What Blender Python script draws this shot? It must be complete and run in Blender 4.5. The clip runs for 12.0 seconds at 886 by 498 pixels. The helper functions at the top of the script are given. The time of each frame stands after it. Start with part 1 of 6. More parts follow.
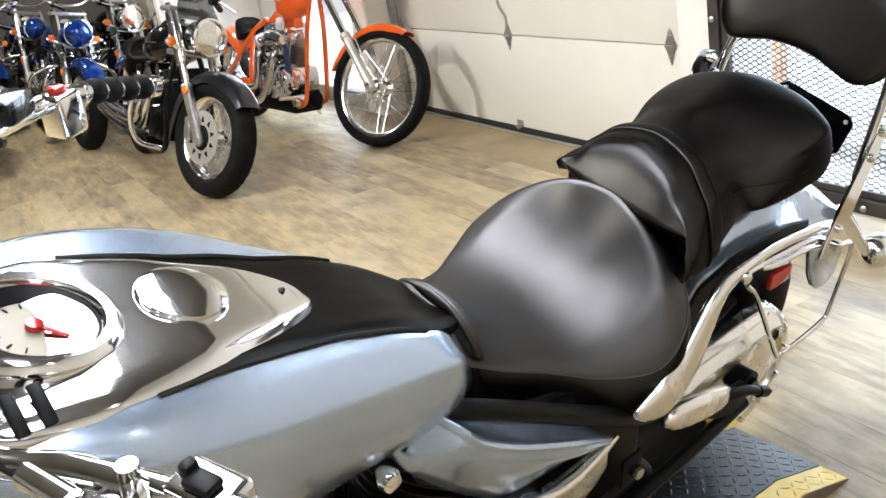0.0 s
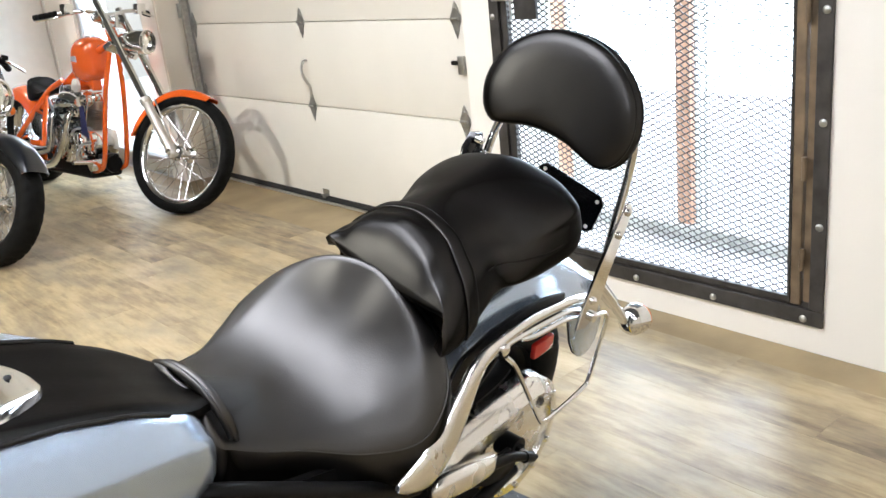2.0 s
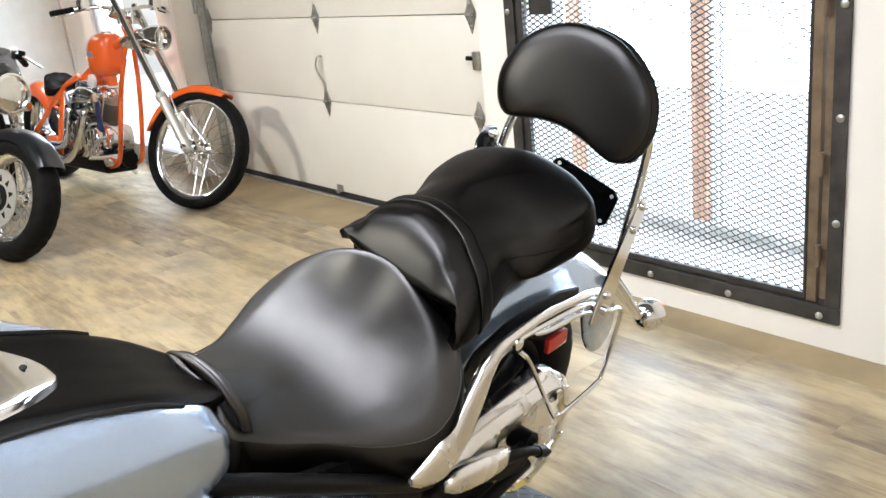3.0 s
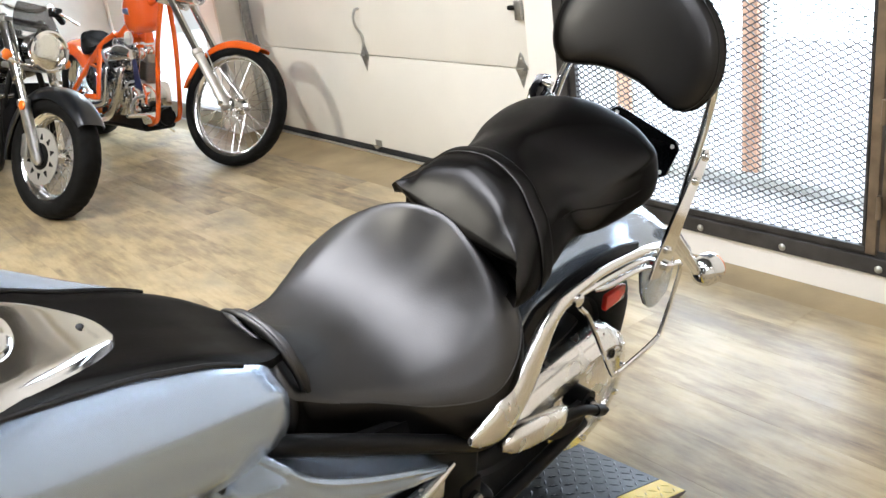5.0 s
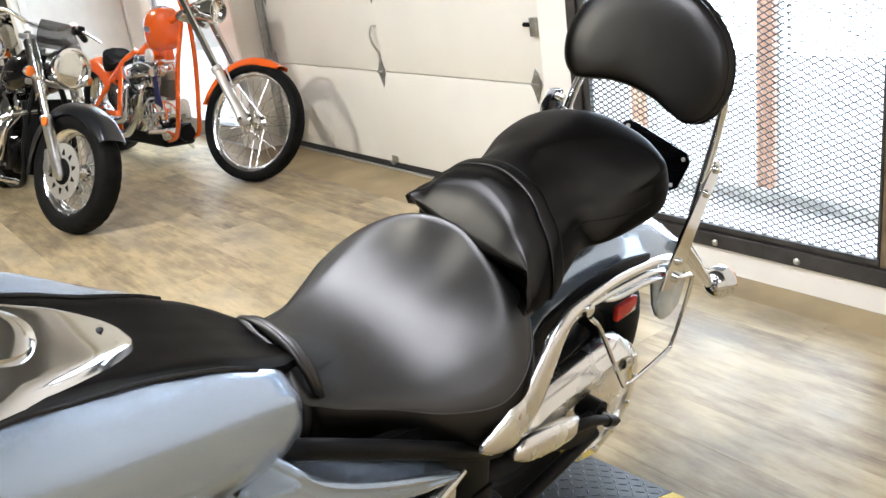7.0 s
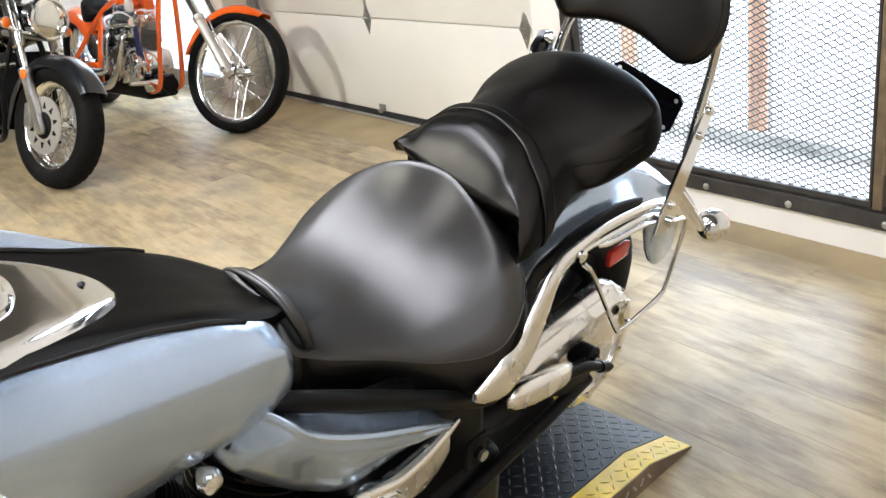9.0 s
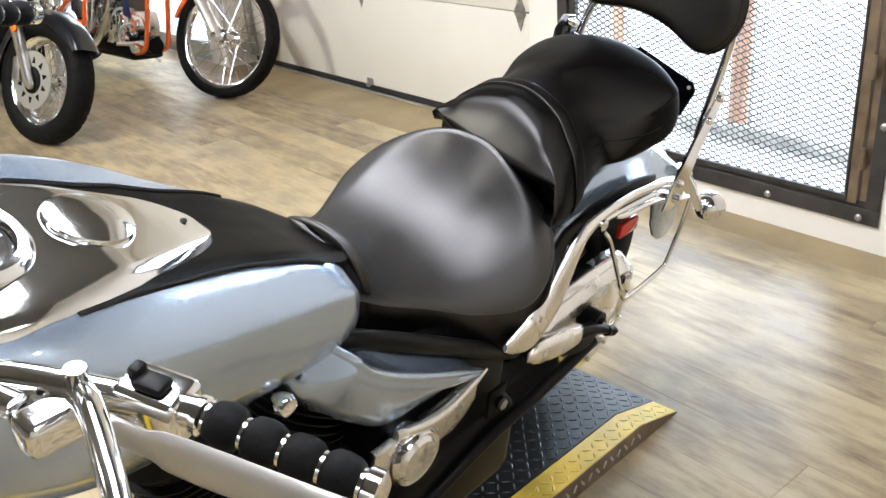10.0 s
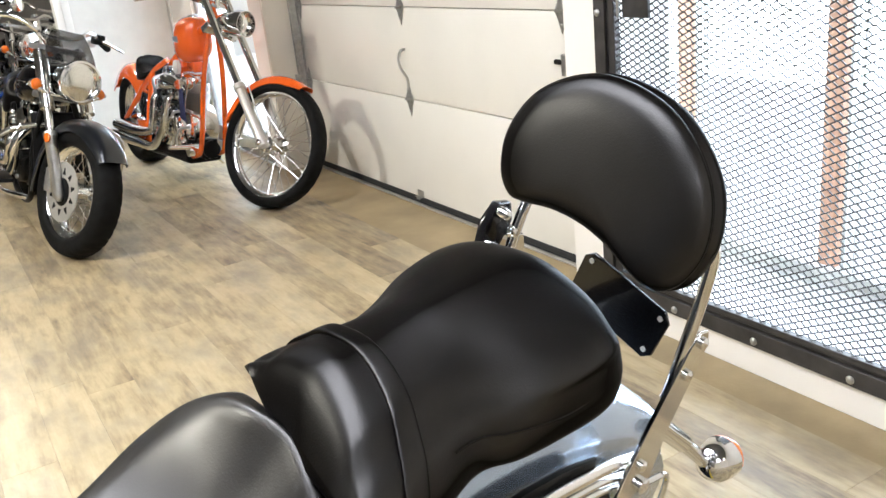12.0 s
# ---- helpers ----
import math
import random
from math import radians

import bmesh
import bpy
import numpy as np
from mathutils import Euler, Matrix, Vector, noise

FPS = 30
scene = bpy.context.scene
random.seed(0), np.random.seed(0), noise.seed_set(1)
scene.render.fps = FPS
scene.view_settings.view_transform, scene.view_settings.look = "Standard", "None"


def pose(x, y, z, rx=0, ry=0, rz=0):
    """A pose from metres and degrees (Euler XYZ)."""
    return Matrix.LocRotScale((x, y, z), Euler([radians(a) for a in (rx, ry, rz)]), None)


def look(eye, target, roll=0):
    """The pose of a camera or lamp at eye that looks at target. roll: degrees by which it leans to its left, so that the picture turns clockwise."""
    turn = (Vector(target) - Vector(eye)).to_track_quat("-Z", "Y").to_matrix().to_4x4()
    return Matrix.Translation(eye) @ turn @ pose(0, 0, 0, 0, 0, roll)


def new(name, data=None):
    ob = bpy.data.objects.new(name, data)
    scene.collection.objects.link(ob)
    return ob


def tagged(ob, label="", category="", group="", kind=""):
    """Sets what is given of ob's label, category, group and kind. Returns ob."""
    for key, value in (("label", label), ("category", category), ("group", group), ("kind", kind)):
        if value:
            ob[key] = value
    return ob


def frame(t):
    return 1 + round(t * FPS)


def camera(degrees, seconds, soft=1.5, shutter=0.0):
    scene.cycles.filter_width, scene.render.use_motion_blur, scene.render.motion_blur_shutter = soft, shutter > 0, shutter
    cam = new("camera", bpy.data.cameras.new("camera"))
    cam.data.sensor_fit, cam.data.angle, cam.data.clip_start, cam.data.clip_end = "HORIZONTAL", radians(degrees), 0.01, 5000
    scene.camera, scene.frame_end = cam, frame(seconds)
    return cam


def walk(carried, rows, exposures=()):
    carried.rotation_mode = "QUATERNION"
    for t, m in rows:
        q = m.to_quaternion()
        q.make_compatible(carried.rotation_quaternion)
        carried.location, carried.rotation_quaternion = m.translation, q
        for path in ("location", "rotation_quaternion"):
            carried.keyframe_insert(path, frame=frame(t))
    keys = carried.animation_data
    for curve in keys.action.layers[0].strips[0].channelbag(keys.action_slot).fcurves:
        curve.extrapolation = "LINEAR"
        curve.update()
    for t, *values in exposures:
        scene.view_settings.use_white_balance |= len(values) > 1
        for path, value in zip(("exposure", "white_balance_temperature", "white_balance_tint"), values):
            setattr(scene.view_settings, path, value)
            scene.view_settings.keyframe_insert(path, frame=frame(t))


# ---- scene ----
cam = camera(53.3, 12.0)
PATH = [
    (0, (0.406, 0.271, 1.279), (1.238, 1.94, 0.557), -10.2),
    (0.5, (0.456, 0.236, 1.28), (1.486, 1.795, 0.569), -9.4),
    (1, (0.476, 0.213, 1.289), (1.648, 1.683, 0.608), -7.1),
    (1.5, (0.476, 0.212, 1.289), (1.662, 1.682, 0.632), -5.9),
    (2, (0.471, 0.21, 1.29), (1.671, 1.677, 0.651), -6.2),
    (2.5, (0.471, 0.207, 1.288), (1.667, 1.679, 0.651), -6.2),
    (4.5, (0.469, 0.254, 1.272), (1.554, 1.784, 0.575), -7.0),
    (5, (0.47, 0.269, 1.269), (1.556, 1.783, 0.543), -7.6),
    (5.5, (0.448, 0.257, 1.271), (1.474, 1.837, 0.602), -6.3),
    (6, (0.45, 0.248, 1.271), (1.49, 1.822, 0.606), -6.1),
    (6.5, (0.455, 0.246, 1.268), (1.509, 1.806, 0.596), -6.9),
    (8.5, (0.473, 0.252, 1.262), (1.549, 1.763, 0.514), -9.3),
    (9, (0.473, 0.265, 1.254), (1.522, 1.772, 0.46), -8.7),
    (9.5, (0.42, 0.277, 1.279), (1.47, 1.804, 0.527), -7.1),
    (9.7, (0.368, 0.270, 1.301), (1.397, 1.822, 0.572), -6.1),
    (10, (0.308, 0.254, 1.283), (1.416, 1.689, 0.439), -4.8),
    (10.2, (0.276, 0.215, 1.324), (1.470, 1.575, 0.473), -4.1),
    (10.5, (0.313, 0.222, 1.306), (1.588, 1.558, 0.537), -5.8),
    (10.7, (0.371, 0.209, 1.326), (1.611, 1.608, 0.616), -8.9),
    (11, (0.54, 0.239, 1.304), (1.753, 1.685, 0.641), -8.7),
    (11.2, (0.633, 0.235, 1.316), (1.801, 1.712, 0.641), -6.8),
    (11.5, (0.745, 0.298, 1.313), (1.829, 1.82, 0.599), -8.7),
    (11.7, (0.812, 0.361, 1.303), (1.795, 1.942, 0.572), -7.8),
    (12, (0.97, 0.485, 1.31), (1.898, 2.126, 0.643), -6.1),
]
walk(cam, [(t, look(eye, target, roll)) for t, eye, target, roll in PATH], exposures=[(0, 0.0, 6200, 10), (12, 0.0, 6200, 10)])


# ---- light ----
world = bpy.data.worlds.new("world")
scene.world = world
world.use_nodes = True
sky = world.node_tree.nodes.new("ShaderNodeTexSky")
sky.sky_type = "NISHITA"
sky.sun_disc = False
sky.sun_elevation, sky.sun_rotation = radians(30), radians(90)
world.node_tree.links.new(sky.outputs[0], world.node_tree.nodes["Background"].inputs[0])
world.node_tree.nodes["Background"].inputs[1].default_value = 0.08
scene.view_settings.exposure = 0.0

# The 250 W lamp is added unseen to brighten the floor on the left.
LAMP_PLACES = [(-1.3, -1.6, 6), (2.2, -2.2, 6), (0.7, 8.4, 75), (-1.8, 4.4, 250)]
# Unseen panels stand in for many small lamps, placed to suit the seat's highlights.
PANEL_PLACES = [(0.95, 3.55), (0.95, 2.3), (0.8, 1.05), (0.3, -1.3)]
for lx, ly, watts in LAMP_PLACES:
    data = bpy.data.lights.new("ceiling_lamp_light", "AREA")
    data.shape, data.size, data.energy, data.color = "DISK", 0.2, watts, (1.0, 0.94, 0.80)
    new("ceiling_lamp_light", data).matrix_world = pose(lx, ly, 2.93)
data = bpy.data.lights.new("glass_door_daylight", "AREA")
data.shape, data.size, data.size_y, data.energy, data.color = "RECTANGLE", 2.0, 1.1, 5, (0.95, 0.98, 1.0)
new("glass_door_daylight", data).matrix_world = pose(3.10, 6.6, 1.1, 0, 90, 0)
data = bpy.data.lights.new("gate_daylight", "AREA")
data.shape, data.size, data.size_y, data.energy, data.color = "RECTANGLE", 2.4, 2.0, 8, (0.62, 0.82, 1.0)
new("gate_daylight", data).matrix_world = look((4.7, 2.9, 3.6), (2.4, 1.7, 0.4))

# ---- materials ----
def material(name, colour, rough=0.5, metal=0.0, vary=0.0, scale=8.0, grain=0.0, grain_scale=300.0, coat=0.0, stretch=(1, 1, 1), emit=0.0, random_value=0.0, rough_vary=0.0, spec=0.5, transmission=0.0, alpha=1.0, ior=1.5):
    m = bpy.data.materials.new(name)
    m.use_nodes = True
    nodes, links = m.node_tree.nodes, m.node_tree.links
    b = nodes["Principled BSDF"]
    b.inputs["Base Color"].default_value = (*colour, 1)
    b.inputs["Roughness"].default_value = rough
    b.inputs["Metallic"].default_value = metal
    b.inputs["Coat Weight"].default_value = coat
    b.inputs["Coat Roughness"].default_value = 0.04
    b.inputs["Specular IOR Level"].default_value = spec
    b.inputs["Transmission Weight"].default_value = transmission
    b.inputs["Alpha"].default_value = alpha
    b.inputs["IOR"].default_value = ior
    if emit:
        b.inputs["Emission Color"].default_value = (*colour, 1)
        b.inputs["Emission Strength"].default_value = emit
    coord = nodes.new("ShaderNodeTexCoord")
    mapping = nodes.new("ShaderNodeMapping")
    mapping.inputs["Scale"].default_value = stretch
    links.new(coord.outputs["Object"], mapping.inputs[0])
    if vary or random_value or rough_vary:
        big = nodes.new("ShaderNodeTexNoise")
        big.inputs["Scale"].default_value, big.inputs["Detail"].default_value = scale, 5
        links.new(mapping.outputs[0], big.inputs["Vector"])
        hsv = nodes.new("ShaderNodeHueSaturation")
        hsv.inputs["Color"].default_value = (*colour, 1)
        value = nodes.new("ShaderNodeMapRange")
        value.inputs["To Min"].default_value, value.inputs["To Max"].default_value = 1 - vary, 1 + vary
        value.inputs["From Min"].default_value, value.inputs["From Max"].default_value = 0.25, 0.75
        links.new(big.outputs[0], value.inputs[0])
        last = value.outputs[0]
        if random_value:
            info = nodes.new("ShaderNodeObjectInfo")
            rand = nodes.new("ShaderNodeMapRange")
            rand.inputs["To Min"].default_value, rand.inputs["To Max"].default_value = 1 - random_value, 1 + random_value
            links.new(info.outputs["Random"], rand.inputs[0])
            mul = nodes.new("ShaderNodeMath")
            mul.operation = "MULTIPLY"
            links.new(last, mul.inputs[0])
            links.new(rand.outputs[0], mul.inputs[1])
            last = mul.outputs[0]
        links.new(last, hsv.inputs["Value"])
        links.new(hsv.outputs[0], b.inputs["Base Color"])
        if rough_vary:
            rr = nodes.new("ShaderNodeMapRange")
            rr.inputs["To Min"].default_value, rr.inputs["To Max"].default_value = rough - rough_vary, rough + rough_vary
            rr.inputs["From Min"].default_value, rr.inputs["From Max"].default_value = 0.3, 0.7
            links.new(big.outputs[0], rr.inputs[0])
            links.new(rr.outputs[0], b.inputs["Roughness"])
    if grain:
        fine = nodes.new("ShaderNodeTexNoise")
        fine.inputs["Scale"].default_value, fine.inputs["Detail"].default_value = grain_scale, 4
        links.new(mapping.outputs[0], fine.inputs["Vector"])
        bump = nodes.new("ShaderNodeBump")
        bump.inputs["Strength"].default_value, bump.inputs["Distance"].default_value = grain, 0.002
        links.new(fine.outputs[0], bump.inputs["Height"])
        links.new(bump.outputs[0], b.inputs["Normal"])
    return m


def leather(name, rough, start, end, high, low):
    """Black hide whose gloss is turned down towards flat angles, so that it mirrors less."""
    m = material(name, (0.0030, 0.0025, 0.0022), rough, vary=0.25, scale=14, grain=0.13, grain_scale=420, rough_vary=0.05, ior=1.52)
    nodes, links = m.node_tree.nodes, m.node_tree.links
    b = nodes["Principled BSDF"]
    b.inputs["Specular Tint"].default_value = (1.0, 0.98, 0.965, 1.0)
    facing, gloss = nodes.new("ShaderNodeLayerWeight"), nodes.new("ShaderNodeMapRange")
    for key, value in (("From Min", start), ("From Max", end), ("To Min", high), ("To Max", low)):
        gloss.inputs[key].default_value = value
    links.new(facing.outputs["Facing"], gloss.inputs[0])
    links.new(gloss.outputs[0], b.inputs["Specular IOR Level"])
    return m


LEATHER = leather("black_leather", 0.38, 0.20, 0.44, 0.52, 0.03)
SADDLE = leather("glossier_saddle_leather", 0.43, 0.42, 0.85, 0.99, 0.18)     # glossier copy of the leather, to brighten the driver seat
CHROME = material("chrome", (0.82, 0.82, 0.81), 0.10, 1.0, rough_vary=0.02, scale=20)
POLISHED = material("polished_alloy", (0.88, 0.86, 0.82), 0.26, 1.0, rough_vary=0.03, scale=20)
STEEL = material("brushed_steel", (0.55, 0.55, 0.54), 0.28, 1.0, vary=0.1, scale=30)
BLUE = material("light_blue_paint", (0.44, 0.53, 0.66), 0.26, 0.74, vary=0.04, scale=5, coat=1.0)
BLACK_PAINT = material("black_paint", (0.004, 0.004, 0.005), 0.16, vary=0.2, scale=6, coat=0.5, ior=1.3)
BLACK_METAL = material("black_metal", (0.004, 0.004, 0.0043), 0.42, 0.0, ior=1.25, vary=0.3, scale=25, grain=0.1, grain_scale=200)
RUBBER = material("tyre_rubber", (0.006, 0.006, 0.006), 0.65, ior=1.2, vary=0.3, scale=18, grain=0.3, grain_scale=160)
CAST = material("cast_aluminium", (0.45, 0.45, 0.45), 0.38, 0.9, vary=0.2, scale=30, grain=0.15, grain_scale=250)
ORANGE = material("orange_paint", (0.78, 0.115, 0.010), 0.25, vary=0.06, scale=5, coat=1.0)
GREY_PAINT = material("dark_grey_paint", (0.009, 0.011, 0.015), 0.28, 0.3, vary=0.15, scale=6, coat=0.8)
ROYAL = material("royal_blue_paint", (0.010, 0.055, 0.30), 0.2, 0.65, vary=0.1, scale=6, coat=1.0)
AMBER = material("amber_plastic", (0.75, 0.16, 0.015), 0.2, vary=0.1, scale=30, coat=0.5)
RED = material("red_plastic", (0.5, 0.02, 0.015), 0.2, vary=0.1, scale=30, coat=0.5)
LENS = material("lamp_glass", (0.95, 0.95, 0.93), 0.02, transmission=1.0, ior=1.45, grain=0.2, grain_scale=45)
REFLECTOR = material("lamp_reflector", (0.46, 0.46, 0.46), 0.16, 1.0, vary=0.3, scale=30, grain=0.5, grain_scale=35)
DIAL = material("cream_dial", (0.27, 0.24, 0.17), 0.4, vary=0.05, scale=10)
GLASS = material("clear_glass", (0.95, 0.97, 0.97), 0.02, transmission=1.0)
SMOKE = material("smoked_screen", (0.02, 0.02, 0.022), 0.08, alpha=0.55)
SATIN = material("satin_alloy", (0.60, 0.58, 0.54), 0.42, 0.75, vary=0.08, scale=20)
WALL = material("white_wall_paint", (0.80, 0.77, 0.71), 0.6, vary=0.04, scale=1.6, grain=0.15, grain_scale=90)
JAMB = material("beige_plaster", (0.62, 0.57, 0.48), 0.65, vary=0.06, scale=2.5, grain=0.2, grain_scale=80)
CHARCOAL = material("grey_wall_paint", (0.17, 0.165, 0.16), 0.7, vary=0.1, scale=2, grain=0.1, grain_scale=80)
DARK_WALL = material("dark_wall_paint", (0.16, 0.15, 0.14), 0.6, vary=0.5, scale=1.5, grain=0.1, grain_scale=80)
CEILING = material("grey_ceiling_paint", (0.12, 0.12, 0.118), 0.8, vary=0.04, scale=2)
DOOR_CREAM = material("cream_door_paint", (0.76, 0.735, 0.665), 0.42, vary=0.04, scale=2.2, grain=0.1, grain_scale=60)
GALV = material("galvanised_steel", (0.42, 0.42, 0.40), 0.4, 0.9, vary=0.25, scale=35, grain=0.1)
GATE_STEEL = material("dark_raw_steel", (0.055, 0.052, 0.05), 0.5, 0.5, vary=0.45, scale=12, grain=0.25, grain_scale=120)
RUST_STEEL = material("brown_steel", (0.20, 0.15, 0.10), 0.5, 0.5, vary=0.35, scale=14, grain=0.25, grain_scale=120)
WOOD_POST = material("orange_brown_wood", (0.46, 0.26, 0.17), 0.6, vary=0.25, scale=9, stretch=(4, 4, 0.5), grain=0.2)
CONCRETE = material("concrete", (0.42, 0.41, 0.39), 0.8, vary=0.25, scale=4, grain=0.4, grain_scale=60)
APRON = material("worn_threshold", (0.30, 0.228, 0.122), 0.42, vary=0.22, scale=5, grain=0.3, grain_scale=80)
DIAMOND = material("black_tread_plate", (0.010, 0.0105, 0.012), 0.42, 0.25, ior=1.45, vary=0.35, scale=16, grain=0.2, grain_scale=150)
YELLOW = material("yellow_paint", (0.72, 0.50, 0.03), 0.45, vary=0.22, scale=14, grain=0.2, grain_scale=150)
SEAL = material("black_rubber_seal", (0.015, 0.015, 0.015), 0.7, vary=0.2, scale=20)
SNOW = material("bright_daylight", (0.77, 0.885, 1.0), 1.0, emit=17.0)
BULB = material("lamp_diffuser", (1.0, 0.95, 0.86), 0.5, emit=40.0)
WHITE_PLASTIC = material("off_white_plastic", (0.75, 0.73, 0.68), 0.45, vary=0.05, scale=10)
NAVY = material("navy_fabric", (0.015, 0.02, 0.10), 0.7, vary=0.3, scale=20)


PANEL = material("panel_diffuser", (0.95, 0.95, 1.0), 0.5, emit=13.5)


def plank_material():
    """Greyish oak boards: tone by board, long streaks, knots and scuffs."""
    m = bpy.data.materials.new("oak_vinyl")
    m.use_nodes = True
    nodes, links = m.node_tree.nodes, m.node_tree.links
    b = nodes["Principled BSDF"]
    coord, info = nodes.new("ShaderNodeTexCoord"), nodes.new("ShaderNodeObjectInfo")
    shift = nodes.new("ShaderNodeVectorMath")
    shift.operation = "MULTIPLY_ADD"
    shift.inputs[1].default_value = (37.0, 53.0, 11.0)
    links.new(info.outputs["Random"], shift.inputs[0])
    links.new(coord.outputs["Object"], shift.inputs[2])

    def noise_at(sx, sy, scale, detail, vector):
        mp = nodes.new("ShaderNodeMapping")
        mp.inputs["Scale"].default_value = (sx, sy, 1)
        links.new(vector, mp.inputs[0])
        n = nodes.new("ShaderNodeTexNoise")
        n.inputs["Scale"].default_value, n.inputs["Detail"].default_value, n.inputs["Roughness"].default_value = scale, detail, 0.62
        links.new(mp.outputs[0], n.inputs["Vector"])
        return n.outputs[0]

    streak = noise_at(8, 1.5, 3.0, 7, shift.outputs[0])
    cloud = noise_at(2.6, 1.2, 3.0, 5, shift.outputs[0])
    fibre = noise_at(30, 2.2, 3.0, 6, shift.outputs[0])
    geo = nodes.new("ShaderNodeNewGeometry")
    scuff = noise_at(1, 1, 1.7, 2, geo.outputs["Position"])
    stain = noise_at(1.6, 0.7, 3.6, 6, geo.outputs["Position"])
    ramp = nodes.new("ShaderNodeValToRGB")
    ramp.color_ramp.elements[0].position, ramp.color_ramp.elements[0].color = 0.29, (0.125, 0.090, 0.055, 1)
    ramp.color_ramp.elements[1].position, ramp.color_ramp.elements[1].color = 0.72, (0.52, 0.432, 0.274, 1)
    for place, tint in ((0.41, (0.282, 0.214, 0.122, 1)), (0.52, (0.420, 0.332, 0.190, 1))):
        ramp.color_ramp.elements.new(place).color = tint
    add = nodes.new("ShaderNodeMath")
    add.operation = "ADD"
    half = nodes.new("ShaderNodeMath")
    half.operation = "MULTIPLY_ADD"
    half.inputs[1].default_value, half.inputs[2].default_value = 0.45, 0.0
    links.new(cloud, half.inputs[0])
    part2 = nodes.new("ShaderNodeMath")
    part2.operation = "MULTIPLY_ADD"
    part2.inputs[1].default_value = 0.55
    links.new(streak, part2.inputs[0])
    links.new(half.outputs[0], part2.inputs[2])
    tone = nodes.new("ShaderNodeMapRange")
    tone.inputs["To Min"].default_value, tone.inputs["To Max"].default_value = -0.085, 0.085
    links.new(info.outputs["Random"], tone.inputs[0])
    part3 = nodes.new("ShaderNodeMath")
    part3.operation = "MULTIPLY_ADD"
    part3.inputs[1].default_value, part3.inputs[2].default_value = 0.20, -0.10
    links.new(fibre, part3.inputs[0])
    part4 = nodes.new("ShaderNodeMath")
    part4.operation = "ADD"
    links.new(part2.outputs[0], part4.inputs[0])
    links.new(part3.outputs[0], part4.inputs[1])
    links.new(part4.outputs[0], add.inputs[0])
    links.new(tone.outputs[0], add.inputs[1])
    links.new(add.outputs[0], ramp.inputs[0])
    grey = nodes.new("ShaderNodeMixRGB")
    grey.inputs["Color2"].default_value = (0.185, 0.155, 0.118, 1)
    amount = nodes.new("ShaderNodeMapRange")
    amount.inputs["From Min"].default_value, amount.inputs["From Max"].default_value = 0.46, 0.74
    amount.inputs["To Max"].default_value = 0.8
    links.new(stain, amount.inputs[0])
    links.new(amount.outputs[0], grey.inputs["Fac"])
    links.new(ramp.outputs[0], grey.inputs["Color1"])
    links.new(grey.outputs[0], b.inputs["Base Color"])
    rough = nodes.new("ShaderNodeMapRange")
    rough.inputs["From Min"].default_value, rough.inputs["From Max"].default_value = 0.3, 0.7
    rough.inputs["To Min"].default_value, rough.inputs["To Max"].default_value = 0.32, 0.46
    links.new(scuff, rough.inputs[0])
    links.new(rough.outputs[0], b.inputs["Roughness"])
    bump = nodes.new("ShaderNodeBump")
    b.inputs["Coat Weight"].default_value, b.inputs["Coat Roughness"].default_value = 0.10, 0.30
    bump.inputs["Strength"].default_value, bump.inputs["Distance"].default_value = 0.09, 0.002
    links.new(streak, bump.inputs["Height"])
    links.new(bump.outputs[0], b.inputs["Normal"])
    return m


PLANK = plank_material()

# ---- mesh tools ----
def part(name, bm, mat, parent=None, label="", smooth=38, m=None):
    if m is not None:
        bm.transform(m)
    bmesh.ops.recalc_face_normals(bm, faces=bm.faces[:])
    me = bpy.data.meshes.new(name)
    bm.to_mesh(me)
    bm.free()
    me.materials.append(mat)
    if smooth:
        me.polygons.foreach_set("use_smooth", [True] * len(me.polygons))
        me.set_sharp_from_angle(angle=radians(smooth))
    ob = new(name, me)
    if parent:
        ob.parent = parent
    if label:
        ob["label"] = label
    return ob


def thing(name, m, label, category, group="", kind=""):
    ob = new(name)
    ob.matrix_world = m
    return tagged(ob, label, category, group, kind)


def curve(pts, n, closed=False):
    """Catmull-Rom points through tuples of any length."""
    pts = [np.array(p, float) for p in pts]
    k = len(pts)
    out = []
    spans = k if closed else k - 1
    for i in range(spans):
        if closed:
            a, b, c, d = pts[i - 1], pts[i], pts[(i + 1) % k], pts[(i + 2) % k]
        else:
            b, c = pts[i], pts[i + 1]
            a = pts[i - 1] if i else 2 * b - c
            d = pts[i + 2] if i + 2 < k else 2 * c - b
        for j in range(n):
            t = j / n
            out.append(0.5 * (2 * b + (c - a) * t + (2 * a - 5 * b + 4 * c - d) * t * t + (3 * b - a - 3 * c + d) * t ** 3))
    if not closed:
        out.append(pts[-1])
    return out


def loft(rings, caps=True, closed=True):
    bm = bmesh.new()
    rows = [[bm.verts.new(p) for p in ring] for ring in rings]
    n = len(rows[0])
    for a, b in zip(rows, rows[1:]):
        for i in range(n if closed else n - 1):
            bm.faces.new((a[i], a[(i + 1) % n], b[(i + 1) % n], b[i]))
    if caps:
        bm.faces.new(rows[0])
        bm.faces.new(rows[-1])
    return bm


